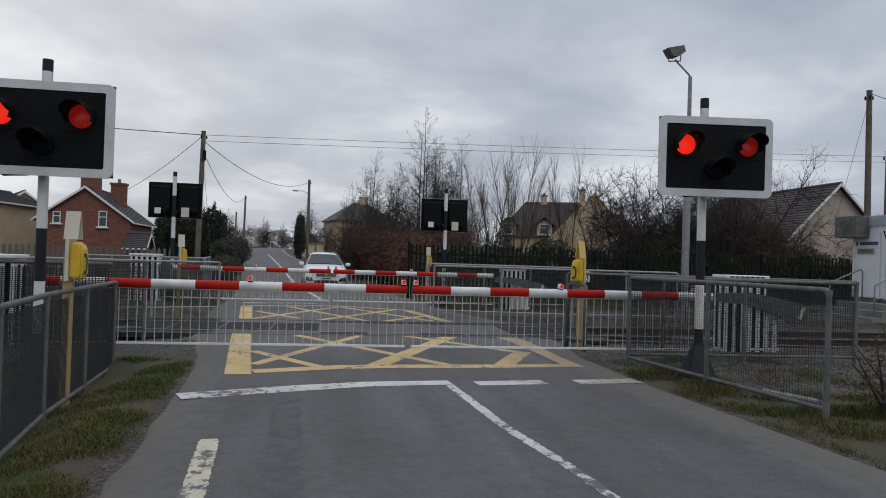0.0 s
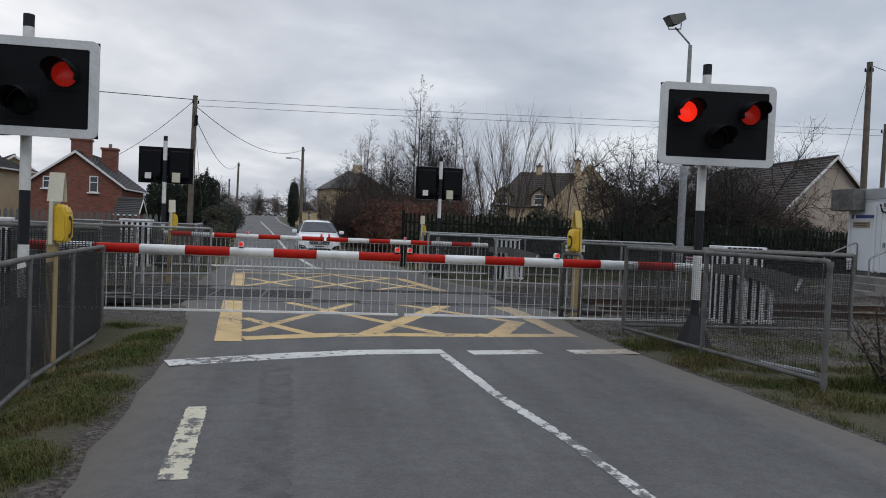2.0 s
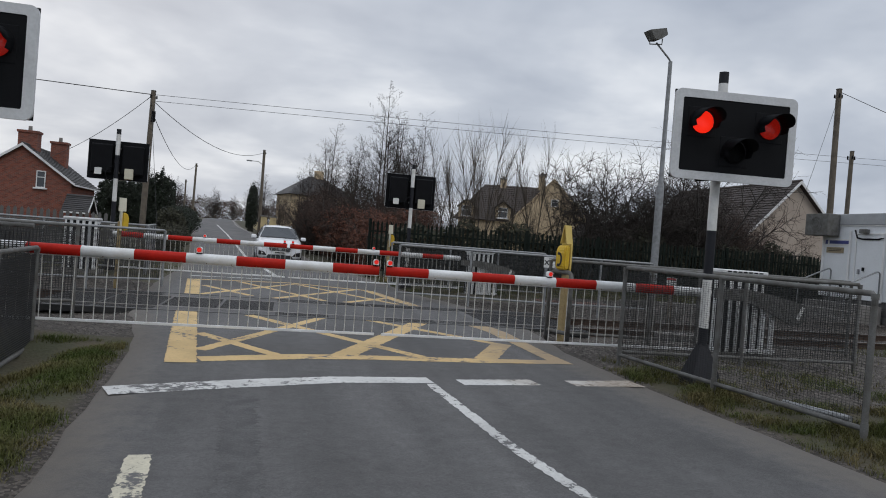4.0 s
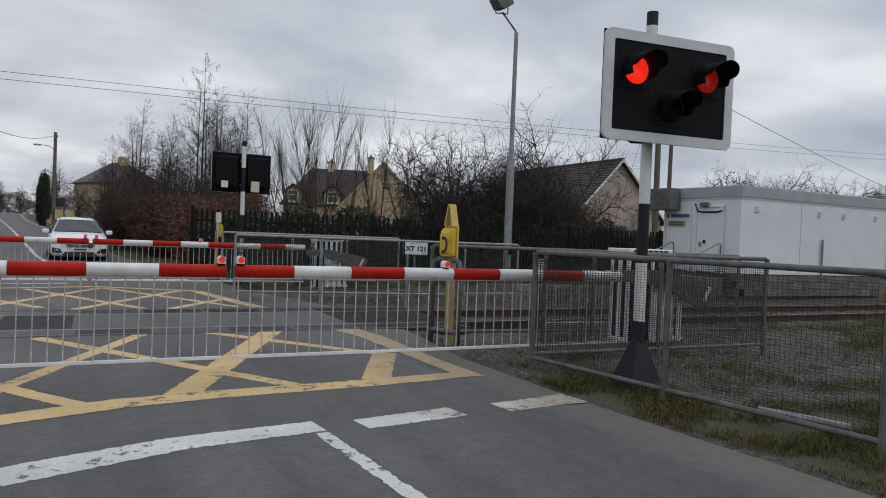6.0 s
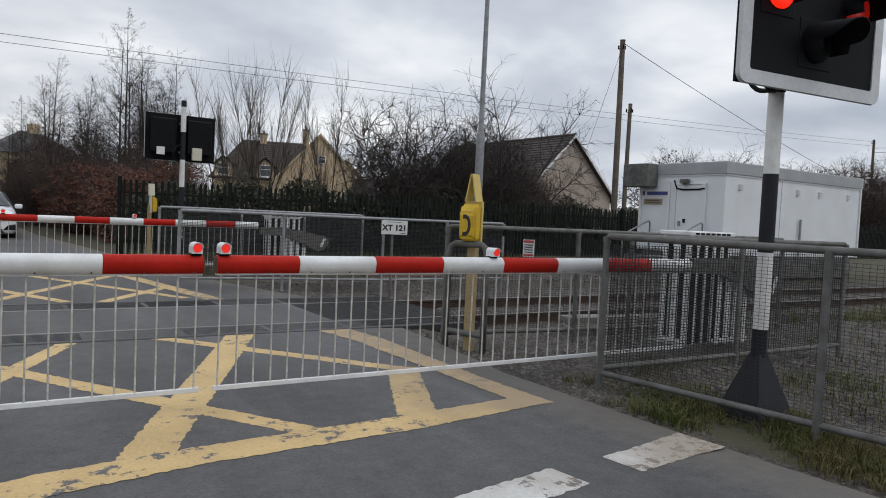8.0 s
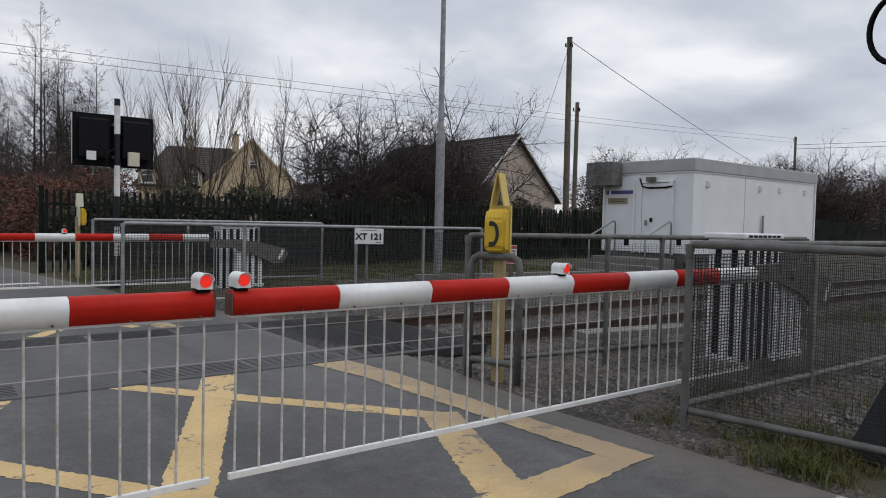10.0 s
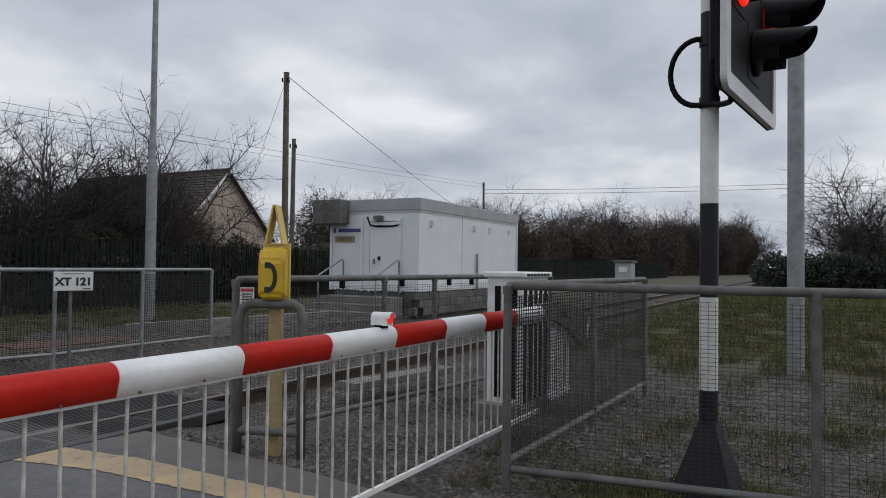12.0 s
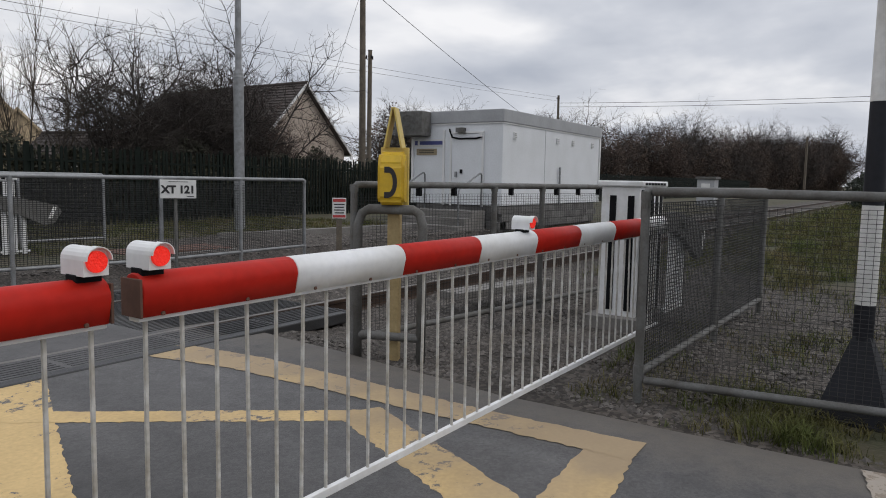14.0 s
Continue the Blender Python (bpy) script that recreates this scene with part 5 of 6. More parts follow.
def dormer_house(label, m):
    """Long house facing local -y: hipped main roof with two dormers, a tall gable wing and a low gable porch."""
    th = thing("house", label, "house", m)
    bm = bmesh.new(); add_box(bm, (-4.4, 4.0, 1.85), (8.8, 8.0, 4.3))
    part("wall", bm, M_render_beige, th)
    tiled_slope("roof", (-9.3, -0.35, 3.85), (0.2, -0.35, 3.85), (0.2, 4.0, 7.75), (-6.7, 4.0, 7.75), th, M_tile_brown, 18)
    tiled_slope("roof", (-9.3, 8.35, 3.85), (-9.3, -0.35, 3.85), (-6.7, 3.99, 7.75), (-6.7, 4.01, 7.75), th, M_tile_brown, 18)
    tiled_slope("roof", (0.2, 8.35, 3.85), (-9.3, 8.35, 3.85), (-6.7, 4.0, 7.75), (0.2, 4.0, 7.75), th, M_tile_brown, 18)
    for cx, half, y0, y1, eave, ridge in ((0.55, 4.1, -1.2, 8.0, 3.8, 8.15), (2.85, 2.5, -3.4, 2.0, 3.2, 5.85)):
        bm = bmesh.new()
        add_prism(bm, [(cx - half, y0, -0.3), (cx + half, y0, -0.3), (cx + half, y0, eave), (cx, y0, ridge), (cx - half, y0, eave)], (0, y1 - y0, 0))
        part("gable_wing", bm, M_render_beige, th)
        sl = (ridge - eave) / half
        for sg in (-1, 1):
            ex, ez = cx + sg * (half + 0.25), eave - 0.25 * sl
            tiled_slope("wing_roof", (ex, y0 - 0.15, ez + 0.06), (ex, y1, ez + 0.06), (cx, y1, ridge + 0.06), (cx, y0 - 0.15, ridge + 0.06), th, M_tile_brown, 16)
            bm = bmesh.new()
            add_prism(bm, [(ex, y0 - 0.2, ez - 0.10), (ex, y0 - 0.2, ez + 0.12), (cx, y0 - 0.2, ridge + 0.16), (cx, y0 - 0.2, ridge - 0.10)], (0, 0.05, 0))
            part("verge", bm, M_render_beige, th)
    window(th, (0.75, -1.23, 5.9), 0.7, 0.7, (1, 0, 0), (0, -1, 0), sill=False)
    for cx in (-8.0, -4.3):
        bm = bmesh.new()
        add_prism(bm, [(cx - 0.75, -0.25, 3.7), (cx + 0.75, -0.25, 3.7), (cx + 0.75, -0.25, 5.15), (cx, -0.25, 5.75), (cx - 0.75, -0.25, 5.15)], (0, 2.6, 0))
        dm = part("dormer", bm, M_render_beige, th)
        for sg in (-1, 1):
            tiled_slope("dormer_roof", (cx + sg * 0.95, -0.5, 5.05), (cx + sg * 0.95, 2.3, 5.05), (cx, 2.3, 5.85), (cx, -0.5, 5.85), dm, M_tile_brown, 4)
        window(th, (cx, -0.27, 4.65), 0.95, 1.05, (1, 0, 0), (0, -1, 0))
    for cx, top in ((-0.75, 9.0), (-4.75, 8.35)):
        ch = box_part("chimney", (cx, 4.0, top - 0.9), (0.62, 0.7, 1.9), M_render_beige, th)
        box_part("chimney_cap", (cx, 4.0, top + 0.06), (0.76, 0.84, 0.14), M_concrete, ch)
        cyl_part("chimney_pot", (cx, 4.0, top + 0.1), (cx, 4.0, top + 0.4), 0.13, 0.11, M_concrete, ch)
    return th


dormer_house("beige rendered house with brown tiled roof, dormers and chimneys", pose(25, 68, 0, 0, 0, -21))
gable_house("small house gable among the bushes", 20.5, 41.5, 10, 3.2, 5, 1.8, 3.2, M_render_pink, M_tile_brown, courses=10)
gable_house("red brick cottage with white bargeboards and slate roof", -16.8, 51.5, 3, 5.9, 7, 2.95, 5.1, M_brick, M_slate, windows=((-1.75, 3.0, 0.5, 0.8), (1.15, 3.0, 0.55, 1.1)), chimneys=((-0.1, 1.6, 1.15, 6.0), (1.05, 4.5, 1.0, 5.7)), z=0.36, courses=18, over=0.25)
porch = gable_house("small slated lean-to porch of the brick cottage", -12.6, 51.0, 90, 1.5, 1.0, 1.3, 2.0, M_brick, M_slate, z=0.36, courses=8)
gable_house("cream rendered house with white window", -25.4, 49, -6, 5.0, 9, 4.0, 4.9, M_render_beige, M_slate, chimneys=((2.0, 0.8, 0.9, 5.0),), windows=((1.0, 2.4, 0.9, 1.1),), pots=M_render_beige, z=0.36, courses=14)
gable_house("cream rendered house with grey roof beyond", -24.2, 60, 30, 6.0, 9, 3.0, 5.2, M_render_beige, M_slate, windows=((1.4, 2.2, 0.9, 1.1),), z=0.36, courses=14)


def hip_house(label, x, y, z):
    th = thing("house", label, "house", pose(x, y, z, 0, 0, 15))
    box_part("wall", (0, 0, 2.6), (9, 8, 5.6), M_render_beige, th, bevel=0)
    bm = bmesh.new()
    b = [bm.verts.new(v) for v in ((-5, -4.5, 5.4), (5, -4.5, 5.4), (5, 4.5, 5.4), (-5, 4.5, 5.4))]
    t = [bm.verts.new(v) for v in ((-1, 0, 8.4), (1, 0, 8.4))]
    bm.faces.new((b[0], b[1], t[1], t[0])); bm.faces.new((b[2], b[3], t[0], t[1])); bm.faces.new((b[1], b[2], t[1])); bm.faces.new((b[3], b[0], t[0])); bm.faces.new(b[::-1])
    part("roof", bm, M_slate, th)
    box_part("chimney", (0.5, 0, 8.6), (1.2, 0.9, 1.4), M_render_beige, th)
    window(th, (-2.2, -4.01, 4.0), 1.0, 1.3, (1, 0, 0), (0, -1, 0))
    window(th, (1.8, -4.01, 4.0), 1.0, 1.3, (1, 0, 0), (0, -1, 0))
    return th


hip_house("beige two-storey house with a hipped slate roof behind trees", 3.4, 108, 1.0)


# ---- poles and wires ----
def telegraph(x, y, h, r, label, arm=False, z=0.0, lamp=False):
    z = rise(y)
    th = thing("telegraph_pole", label, "telegraph pole", pose(x, y, z, 0, random.uniform(-0.8, 0.8), 0), "telegraph poles")
    cyl_part("pole", (0, 0, -0.3), (0, 0, h), r, r * 0.75, M_timber_pole, th, 12)
    cyl_part("cap", (0, 0, h), (0, 0, h + 0.03), r * 0.85, r * 0.8, M_galv_dark, th, 12)
    for k in range(3):
        a = k * 2.1
        cyl_part("insulator", (0.16 * math.cos(a), 0.16 * math.sin(a), h - 0.35), (0.16 * math.cos(a), 0.16 * math.sin(a), h - 0.2), 0.04, 0.03, M_black, th, 8)
        bm = bmesh.new(); add_cyl(bm, (0, 0, h - 0.42), (0.16 * math.cos(a), 0.16 * math.sin(a), h - 0.35), 0.012, None, 6)
        part("pin", bm, M_galv_dark, th)
    if arm:
        box_part("bracket", (0.1, -0.1, h - 1.2), (0.16, 0.12, 0.5), M_black, th)
    if lamp:
        bm = bmesh.new(); add_tube(bm, [(0, 0, h * 0.82), (-0.5, 0, h * 0.86), (-1.1, 0, h * 0.86)], 0.03, 6)
        part("lamp_arm", bm, M_galv, th)
        box_part("lamp_head", (-1.3, 0, h * 0.86), (0.5, 0.18, 0.12), M_galv, th)
    return th


def cable(p, q, sag, r=0.012):
    p, q = Vector(p), Vector(q)
    k = 24
    pts = [p.lerp(q, i / k) - Vector((0, 0, sag * 4 * (i / k) * (1 - i / k))) for i in range(k + 1)]
    bm = bmesh.new(); add_tube(bm, pts, r, 5)
    ob = link("overhead_cable", bm, M_cable)
    tagged(ob, "thin black overhead cable between timber poles", "cable", "overhead cables")
    return ob


telegraph(22.75, 27.55, 9.15, 0.15, "tall weathered timber telegraph pole beside the cabin")
telegraph(24.75, 28.9, 6.85, 0.12, "shorter timber pole beside the telegraph pole")
telegraph(-6.6, 37, 7.3, 0.15, "timber telegraph pole with fittings beside the lane", arm=True, z=0.15)
telegraph(-2.6, 70, 7.8, 0.16, "timber pole with a street lamp arm", z=0.5, lamp=True)
telegraph(-11.5, 92, 7.2, 0.15, "distant timber telegraph pole", z=0.8)
telegraph(-16.1, 118, 6.0, 0.15, "distant timber telegraph pole", z=1.1)
telegraph(70, 40.7, 10.2, 0.15, "distant timber telegraph pole beyond the cabin")
telegraph(92, 19.5, 7.0, 0.15, "distant timber telegraph pole beyond the cabin", arm=True)
cable((22.75, 27.55, 9.05), (70, 37.0, 3.7), 0.5, 0.014)
cable((22.75, 27.55, 9.05), (24.6, 32.5, 2.5), 0.1, 0.008)
cable((-60, 30, 9.0), (-6.6, 37, 7.2), 0.5, 0.02)
cable((-6.6, 37, 7.2), (70, 40.7, 10.2), 0.3, 0.010)
cable((-6.6, 37, 6.9), (70, 40.7, 9.8), 0.3, 0.010)
cable((-6.6, 37, 7.0), (-2.6, 70, 8.4), 1.2, 0.018)
cable((-6.6, 37, 6.6), (-11.5, 92, 8.3), 1.5, 0.018)
cable((-6.6, 37, 7.1), (-16, 52, 4.6), 0.4, 0.014)
cable((-6.6, 37, 7.1), (-5.4, 34.5, 0.2), 0.0, 0.010)
cable((70, 40.7, 9.6), (71, 4.3, 9.0), 0.2, 0.02)
cable((70, 40.7, 9.2), (71, 4.3, 8.6), 0.2, 0.02)

# ---- bare trees ----
def grow(kind, seed, h):
    """Vertices and faces of a leafless tree: tapered limbs down to fine twigs."""
    rnd = random.Random(seed)
    V, F, VT, FT = [], [], [], []

    def limb(p, d, ln, r, sides, segs, curl, up, V, F, thin=0.8):
        pts = [p.copy()]
        dd = d.normalized()
        for i in range(segs):
            dd = (dd + Vector((rnd.uniform(-curl, curl), rnd.uniform(-curl, curl), rnd.uniform(-curl, curl) + up))).normalized()
            pts.append(pts[-1] + dd * ln / segs)
        s0 = len(V)
        for i, q in enumerate(pts):
            rr = r * (1 - thin * i / segs)
            t = (pts[min(i + 1, segs)] - pts[max(i - 1, 0)]).normalized()
            u = t.orthogonal().normalized(); w = t.cross(u)
            for k in range(sides):
                a = 2 * math.pi * k / sides
                V.append(tuple(q + u * rr * math.cos(a) + w * rr * math.sin(a)))
        for i in range(segs):
            for k in range(sides):
                F.append((s0 + i * sides + k, s0 + i * sides + (k + 1) % sides, s0 + (i + 1) * sides + (k + 1) % sides, s0 + (i + 1) * sides + k))
        return pts

    def side_dir(d, spread):
        u = d.orthogonal().normalized(); w = d.cross(u)
        a = rnd.uniform(0, 2 * math.pi)
        return (d * math.cos(spread) + (u * math.cos(a) + w * math.sin(a)) * math.sin(spread)).normalized()

    if kind == "alder":
        stems, rad = 5, 0.0078 * h
        for s in range(stems):
            hs = h * (1.0 if s == 0 else rnd.uniform(0.74, 0.92))
            lean = 0.02 if s == 0 else 0.17
            t = limb(Vector((rnd.uniform(-0.5, 0.5), rnd.uniform(-0.5, 0.5), -0.2)), Vector((rnd.uniform(-lean, lean), rnd.uniform(-lean, lean), 1)), hs, rad, 6, 12, 0.022, 0.02, V, F, 0.97)
            for i in range(52):
                f = 0.10 + 0.88 * i / 52
                k = min(int(f * 12), 11)
                p = t[k].lerp(t[k + 1], f * 12 - k)
                d = side_dir(Vector((0, 0, 1)), radians(rnd.uniform(46, 66)))
                L = hs * 0.34 * (1.03 - f) ** 0.85 * rnd.uniform(0.65, 1.15) + 0.2
                b = limb(p, d, L, rad * 0.30 * (1.15 - f), 4, 6, 0.05, 0.05, V, F, 0.9)
                for j in range(int(3 + L * 5.5)):
                    g = rnd.uniform(0.12, 0.98)
                    kk = min(int(g * 6), 5)
                    q = b[kk].lerp(b[kk + 1], g * 6 - kk)
                    L2 = min(L * rnd.uniform(0.2, 0.42) * (1.15 - 0.6 * g), 0.9)
                    c = limb(q, side_dir((b[kk + 1] - b[kk]).normalized(), radians(rnd.uniform(30, 58))), L2, rad * 0.09, 3, 3, 0.08, 0.03, VT, FT)
                    for m_ in range(3):
                        limb(c[rnd.randint(1, 3)], side_dir((c[-1] - c[0]).normalized(), radians(rnd.uniform(30, 58))), L2 * rnd.uniform(0.3, 0.55), rad * 0.062, 3, 2, 0.08, 0.02, VT, FT)
    elif kind == "willow":
        for s in range(7):
            t = limb(Vector((rnd.uniform(-1.4, 1.4), rnd.uniform(-0.8, 0.8), -0.2)), Vector((rnd.uniform(-0.35, 0.35), rnd.uniform(-0.3, 0.3), 1)), h * rnd.uniform(0.5, 1), 0.034, 5, 8, 0.05, 0.03, V, F, 0.93)
            for i in range(22):
                f = rnd.uniform(0.2, 0.95)
                k = min(int(f * 8), 7)
                d = side_dir((t[k + 1] - t[k]).normalized(), radians(rnd.uniform(6, 22)))
                b = limb(t[k], d, h * rnd.uniform(0.2, 0.45) * (1.1 - f * 0.7), 0.0095, 3, 5, 0.06, 0.04, VT, FT)
                for j in range(4):
                    kk = rnd.randint(1, 4)
                    limb(b[kk], side_dir((b[kk + 1] - b[kk]).normalized(), radians(rnd.uniform(8, 25))), h * rnd.uniform(0.08, 0.18), 0.0055, 3, 3, 0.08, 0.05, VT, FT)
    else:
        n_main = 11
        for s in range(n_main):
            d = Vector((rnd.uniform(-0.55, 0.55), rnd.uniform(-0.55, 0.55), 1.0))
            t = limb(Vector((rnd.uniform(-0.5, 0.5), rnd.uniform(-0.5, 0.5), -0.2)), d, h * rnd.uniform(0.6, 0.95), 0.06, 5, 8, 0.22, 0.03, V, F)
            for i in range(22):
                f = rnd.uniform(0.15, 0.98)
                k = min(int(f * 8), 7)
                b = limb(t[k].lerp(t[k + 1], rnd.random()), side_dir((t[k + 1] - t[k]).normalized(), radians(rnd.uniform(30, 75))), h * rnd.uniform(0.16, 0.34), 0.02, 4, 5, 0.28, 0.02, V, F)
                for j in range(9):
                    kk = rnd.randint(1, 4)
                    c = limb(b[kk], side_dir((b[kk + 1] - b[kk]).normalized(), radians(rnd.uniform(25, 75))), h * rnd.uniform(0.06, 0.16), 0.010, 3, 3, 0.3, 0.03, VT, FT)
                    for m_ in range(2):
                        limb(c[rnd.randint(1, 3)], side_dir((c[-1] - c[0]).normalized(), radians(rnd.uniform(30, 70))), h * rnd.uniform(0.03, 0.09), 0.007, 3, 2, 0.3, 0.02, VT, FT)
    return V, F, VT, FT


def tree(kind, seed, h, x, y, z, label, m_twig, category="tree", m_limb=None):
    th = thing("bare_tree", label, category, pose(x, y, z), "bare trees")
    V, F, VT, FT = grow(kind, seed, h)
    fast("trunk", V, F, m_limb or M_bark, th)
    fast("crown", VT, FT, m_twig, th)
    return th


ALD = "leafless alder tree with upright branches"
a1 = tree("alder", 1, 10.5, 5.6, 42, 0.1, ALD, M_twig)
a2 = tree("alder", 2, 9.2, 7.3, 43, 0.1, ALD, M_twig)
a3 = tree("alder", 3, 7.5, 2.3, 40, 0.1, ALD, M_twig_red)
for x, y, s, r, src in ((4.0, 43, 0.80, 70, a2), (0.9, 43, 0.56, 200, a1), (8.6, 46, 0.85, 140, a3), (3.4, 38.5, 0.55, 30, a1), (6.4, 45, 0.8, 260, a1)):
    o = copy_thing(src, pose(x, y, 0.1, 0, 0, r)); o.scale = (s, s, s)
WIL = "leafless willow thicket of slender upright shoots"
w1 = tree("willow", 11, 7.0, 7.2, 28.0, 0, WIL, M_willow, m_limb=M_bark)
w2 = tree("willow", 12, 6.6, 8.5, 28.2, 0, WIL, M_willow, m_limb=M_bark)
w3 = copy_thing(w1, pose(10.1, 28.4, 0, 0, 0, 140)); w3.scale = (0.85, 0.85, 0.8)
w4 = copy_thing(w2, pose(6.0, 28.6, 0, 0, 0, 210)); w4.scale = (0.7, 0.7, 0.7)
HAW = "leafless hawthorn bush with dense tangled twigs"
b1 = tree("thorn", 21, 6.0, 12.6, 27.8, 0, HAW, M_twig, "bush")
b2 = tree("thorn", 22, 7.0, 16.5, 28.2, 0, HAW, M_twig, "bush")
b3 = tree("thorn", 23, 4.8, 18.8, 29.5, 0, HAW, M_twig_red, "bush")
for x, y, s, r, src in ((14.4, 28.8, 0.85, 60, b1), (20.8, 31, 0.85, 100, b3), (22.4, 31.8, 0.75, 30, b3), (17.3, 30.5, 0.8, 250, b1), (2.7, 35, 0.72, 20, b3), (4.6, 36, 0.80, 160, b3), (1.7, 40, 0.85, 220, b3), (5.6, 31.8, 0.62, 75, b3), (3.6, 32.5, 0.6, 310, b3)):
    o = copy_thing(src, pose(x, y, 0, 0, 0, r)); o.scale = (s, s, s)
# trees at the lane's far end and beyond the cabin
rt = random.Random(5)
for x, y, s, src in ((-4.0, 100, 0.75, a1), (1.5, 105, 0.8, a2), (-1.0, 92, 0.7, a3), (5, 98, 0.9, a1), (-20, 135, 0.8, a2), (-11, 150, 0.75, a3), (-7, 145, 0.8, a1), (-26, 140, 0.9, a1), (8, 75, 0.9, a2), (-16, 160, 0.8, a2)):
    o = copy_thing(src, pose(x, y, rise(y), 0, 0, rt.uniform(0, 360))); o.scale = (s * 1.25, s * 1.25, s)
for i in range(34):
    x = 40 + i * 4.2 + rt.uniform(-2, 2)
    y = 42 - 0.15 * (x - 40) + rt.uniform(-2, 6)
    s = rt.uniform(1.0, 1.4) * (1 + 0.006 * (x - 40))
    o = copy_thing((b1, b2, b3)[i % 3], pose(x, y, 0, 0, 0, rt.uniform(0, 360))); o.scale = (s, s, s * rt.uniform(0.8, 1.1))
for x, y, s, src in ((47, 42, 0.62, a2), (34, 40, 0.5, a1), (62, 44, 0.7, a3), (45, 5.5, 1.15, b2), (50, 3.0, 0.75, a1), (47, 1.0, 0.9, a3), (49, 6, 1.0, b1), (120, 40, 1.0, a1)):
    o = copy_thing(src, pose(x, y, 0, 0, 0, rt.uniform(0, 360))); o.scale = (s * 1.2, s * 1.2, s)


# ---- hedges and leafy masses ----
def leaf_mass(name, label, category, blobs, count, size, material, seed, inner=True):
    """A hedge or bush: many small folded leaves spread through lumpy volumes, thickest near the surface."""
    rnd = random.Random(seed)
    V, F = [], []
    vol = [bx[3] * bx[4] * bx[5] for bx in blobs]
    tot = sum(vol)
    for (cx, cy, cz, rx, ry, rz), v in zip(blobs, vol):
        for _ in range(int(count * v / tot)):
            d = Vector((rnd.gauss(0, 1), rnd.gauss(0, 1), rnd.gauss(0, 1))).normalized()
            lump = 0.82 + 0.30 * noise.noise(d * 2.2 + Vector((cx, cy, seed)))
            r = lump * (0.45 + 0.55 * rnd.random() ** 0.4)
            p = Vector((cx + d.x * rx * r, cy + d.y * ry * r, max(cz + d.z * rz * r, 0.0) + rise(cy)))
            u = Vector((rnd.gauss(0, 1), rnd.gauss(0, 1), rnd.gauss(0, 1))).normalized()
            w = u.orthogonal().normalized()
            s = size * rnd.uniform(0.6, 1.4)
            k = len(V)
            V += [tuple(p - u * s), tuple(p + w * s * 0.5), tuple(p + u * s), tuple(p - w * s * 0.5 + u.cross(w) * s * 0.25)]
            F += [(k, k + 1, k + 2), (k, k + 2, k + 3)]
    th = thing(name, label, category)
    o = fast("leaves", V, F, material, th)
    tagged(o, kind="stuff")
    if inner:
        bm = bmesh.new()
        for cx, cy, cz, rx, ry, rz in blobs:
            for _ in range(26):
                d = Vector((rnd.gauss(0, 1), rnd.gauss(0, 1), abs(rnd.gauss(0, 1)) + 0.3)).normalized()
                base = Vector((cx + rnd.uniform(-0.4, 0.4) * rx, cy + rnd.uniform(-0.4, 0.4) * ry, -0.05 + rise(cy)))
                add_cyl(bm, base, (cx + d.x * rx * 0.95, cy + d.y * ry * 0.95, cz + d.z * rz * 1.02 + rise(cy)), 0.022, 0.004, 4, False)
        tagged(part("stem_tangle", bm, M_bark, th), kind="stuff")
    return th


leaf_mass("beech_hedge", "rust-brown winter beech hedge beside the lane", "hedge",
          [(3.7, 29.6, 1.1, 1.4, 1.3, 1.5), (3.9, 32, 1.2, 1.7, 1.8, 1.6), (3.4, 35, 1.2, 1.8, 2.0, 1.7), (2.9, 38.5, 1.3, 1.8, 2.2, 1.7), (2.4, 42, 1.4, 1.9, 2.3, 1.8), (1.9, 46, 1.5, 1.9, 2.4, 1.9), (5.6, 33, 1.3, 1.8, 2.0, 1.9), (5.0, 28.4, 0.8, 1.1, 0.9, 1.0)], 48000, 0.055, M_beech, 3)
leaf_mass("bramble_bank", "dark bramble and ivy growth behind the palisade fence", "bushes",
          [(4.6 + 1.9 * i, 26.7 + 0.08 * i, 0.95, 1.6, 0.8, 1.15 + 0.22 * (i % 3)) for i in range(13)], 60000, 0.075, M_bramble, 4)
leaf_mass("ivy_bushes", "dark evergreen bushes among the bare trees", "bushes",
          [(14 + 3.0 * i, 30.5 + 0.5 * i, 1.0, 1.8, 1.2, 1.5 + 0.4 * (i % 2)) for i in range(5)], 4500, 0.05, M_thicket, 5)
leaf_mass("conifer_hedge", "row of dark green conifers beside the lane", "conifers",
          [(-10.5 + 0.55 * i, 57.5 + 0.2 * i, 2.0 - 0.15 * (i % 2), 0.62, 0.8, 2.5 + 0.25 * ((i * 7) % 3)) for i in range(4)] + [(-15 + 1.0 * i, 66, 1.7, 1.1, 1.0, 2.5) for i in range(4)], 60000, 0.08, M_evergreen, 6)
leaf_mass("clipped_bush", "rounded brownish clipped bush by the gate", "bush", [(-6.1, 42, 1.0, 0.95, 0.9, 1.0)], 3500, 0.06, M_bramble, 7)
leaf_mass("garden_hedge", "dark clipped garden hedge beside the lane", "hedge", [(-6.6 - 0.1 * i, 47 + 1.6 * i, 1.0, 1.3, 1.2, 1.15) for i in range(5)], 14000, 0.06, M_evergreen, 8)
leaf_mass("cypress", "slim dark columnar cypress beside the lane", "tree", [(-3.6, 74, 2.7, 0.65, 0.65, 2.4), (-3.6, 74, 1.5, 0.7, 0.7, 1.6)], 5000, 0.09, M_evergreen, 9)
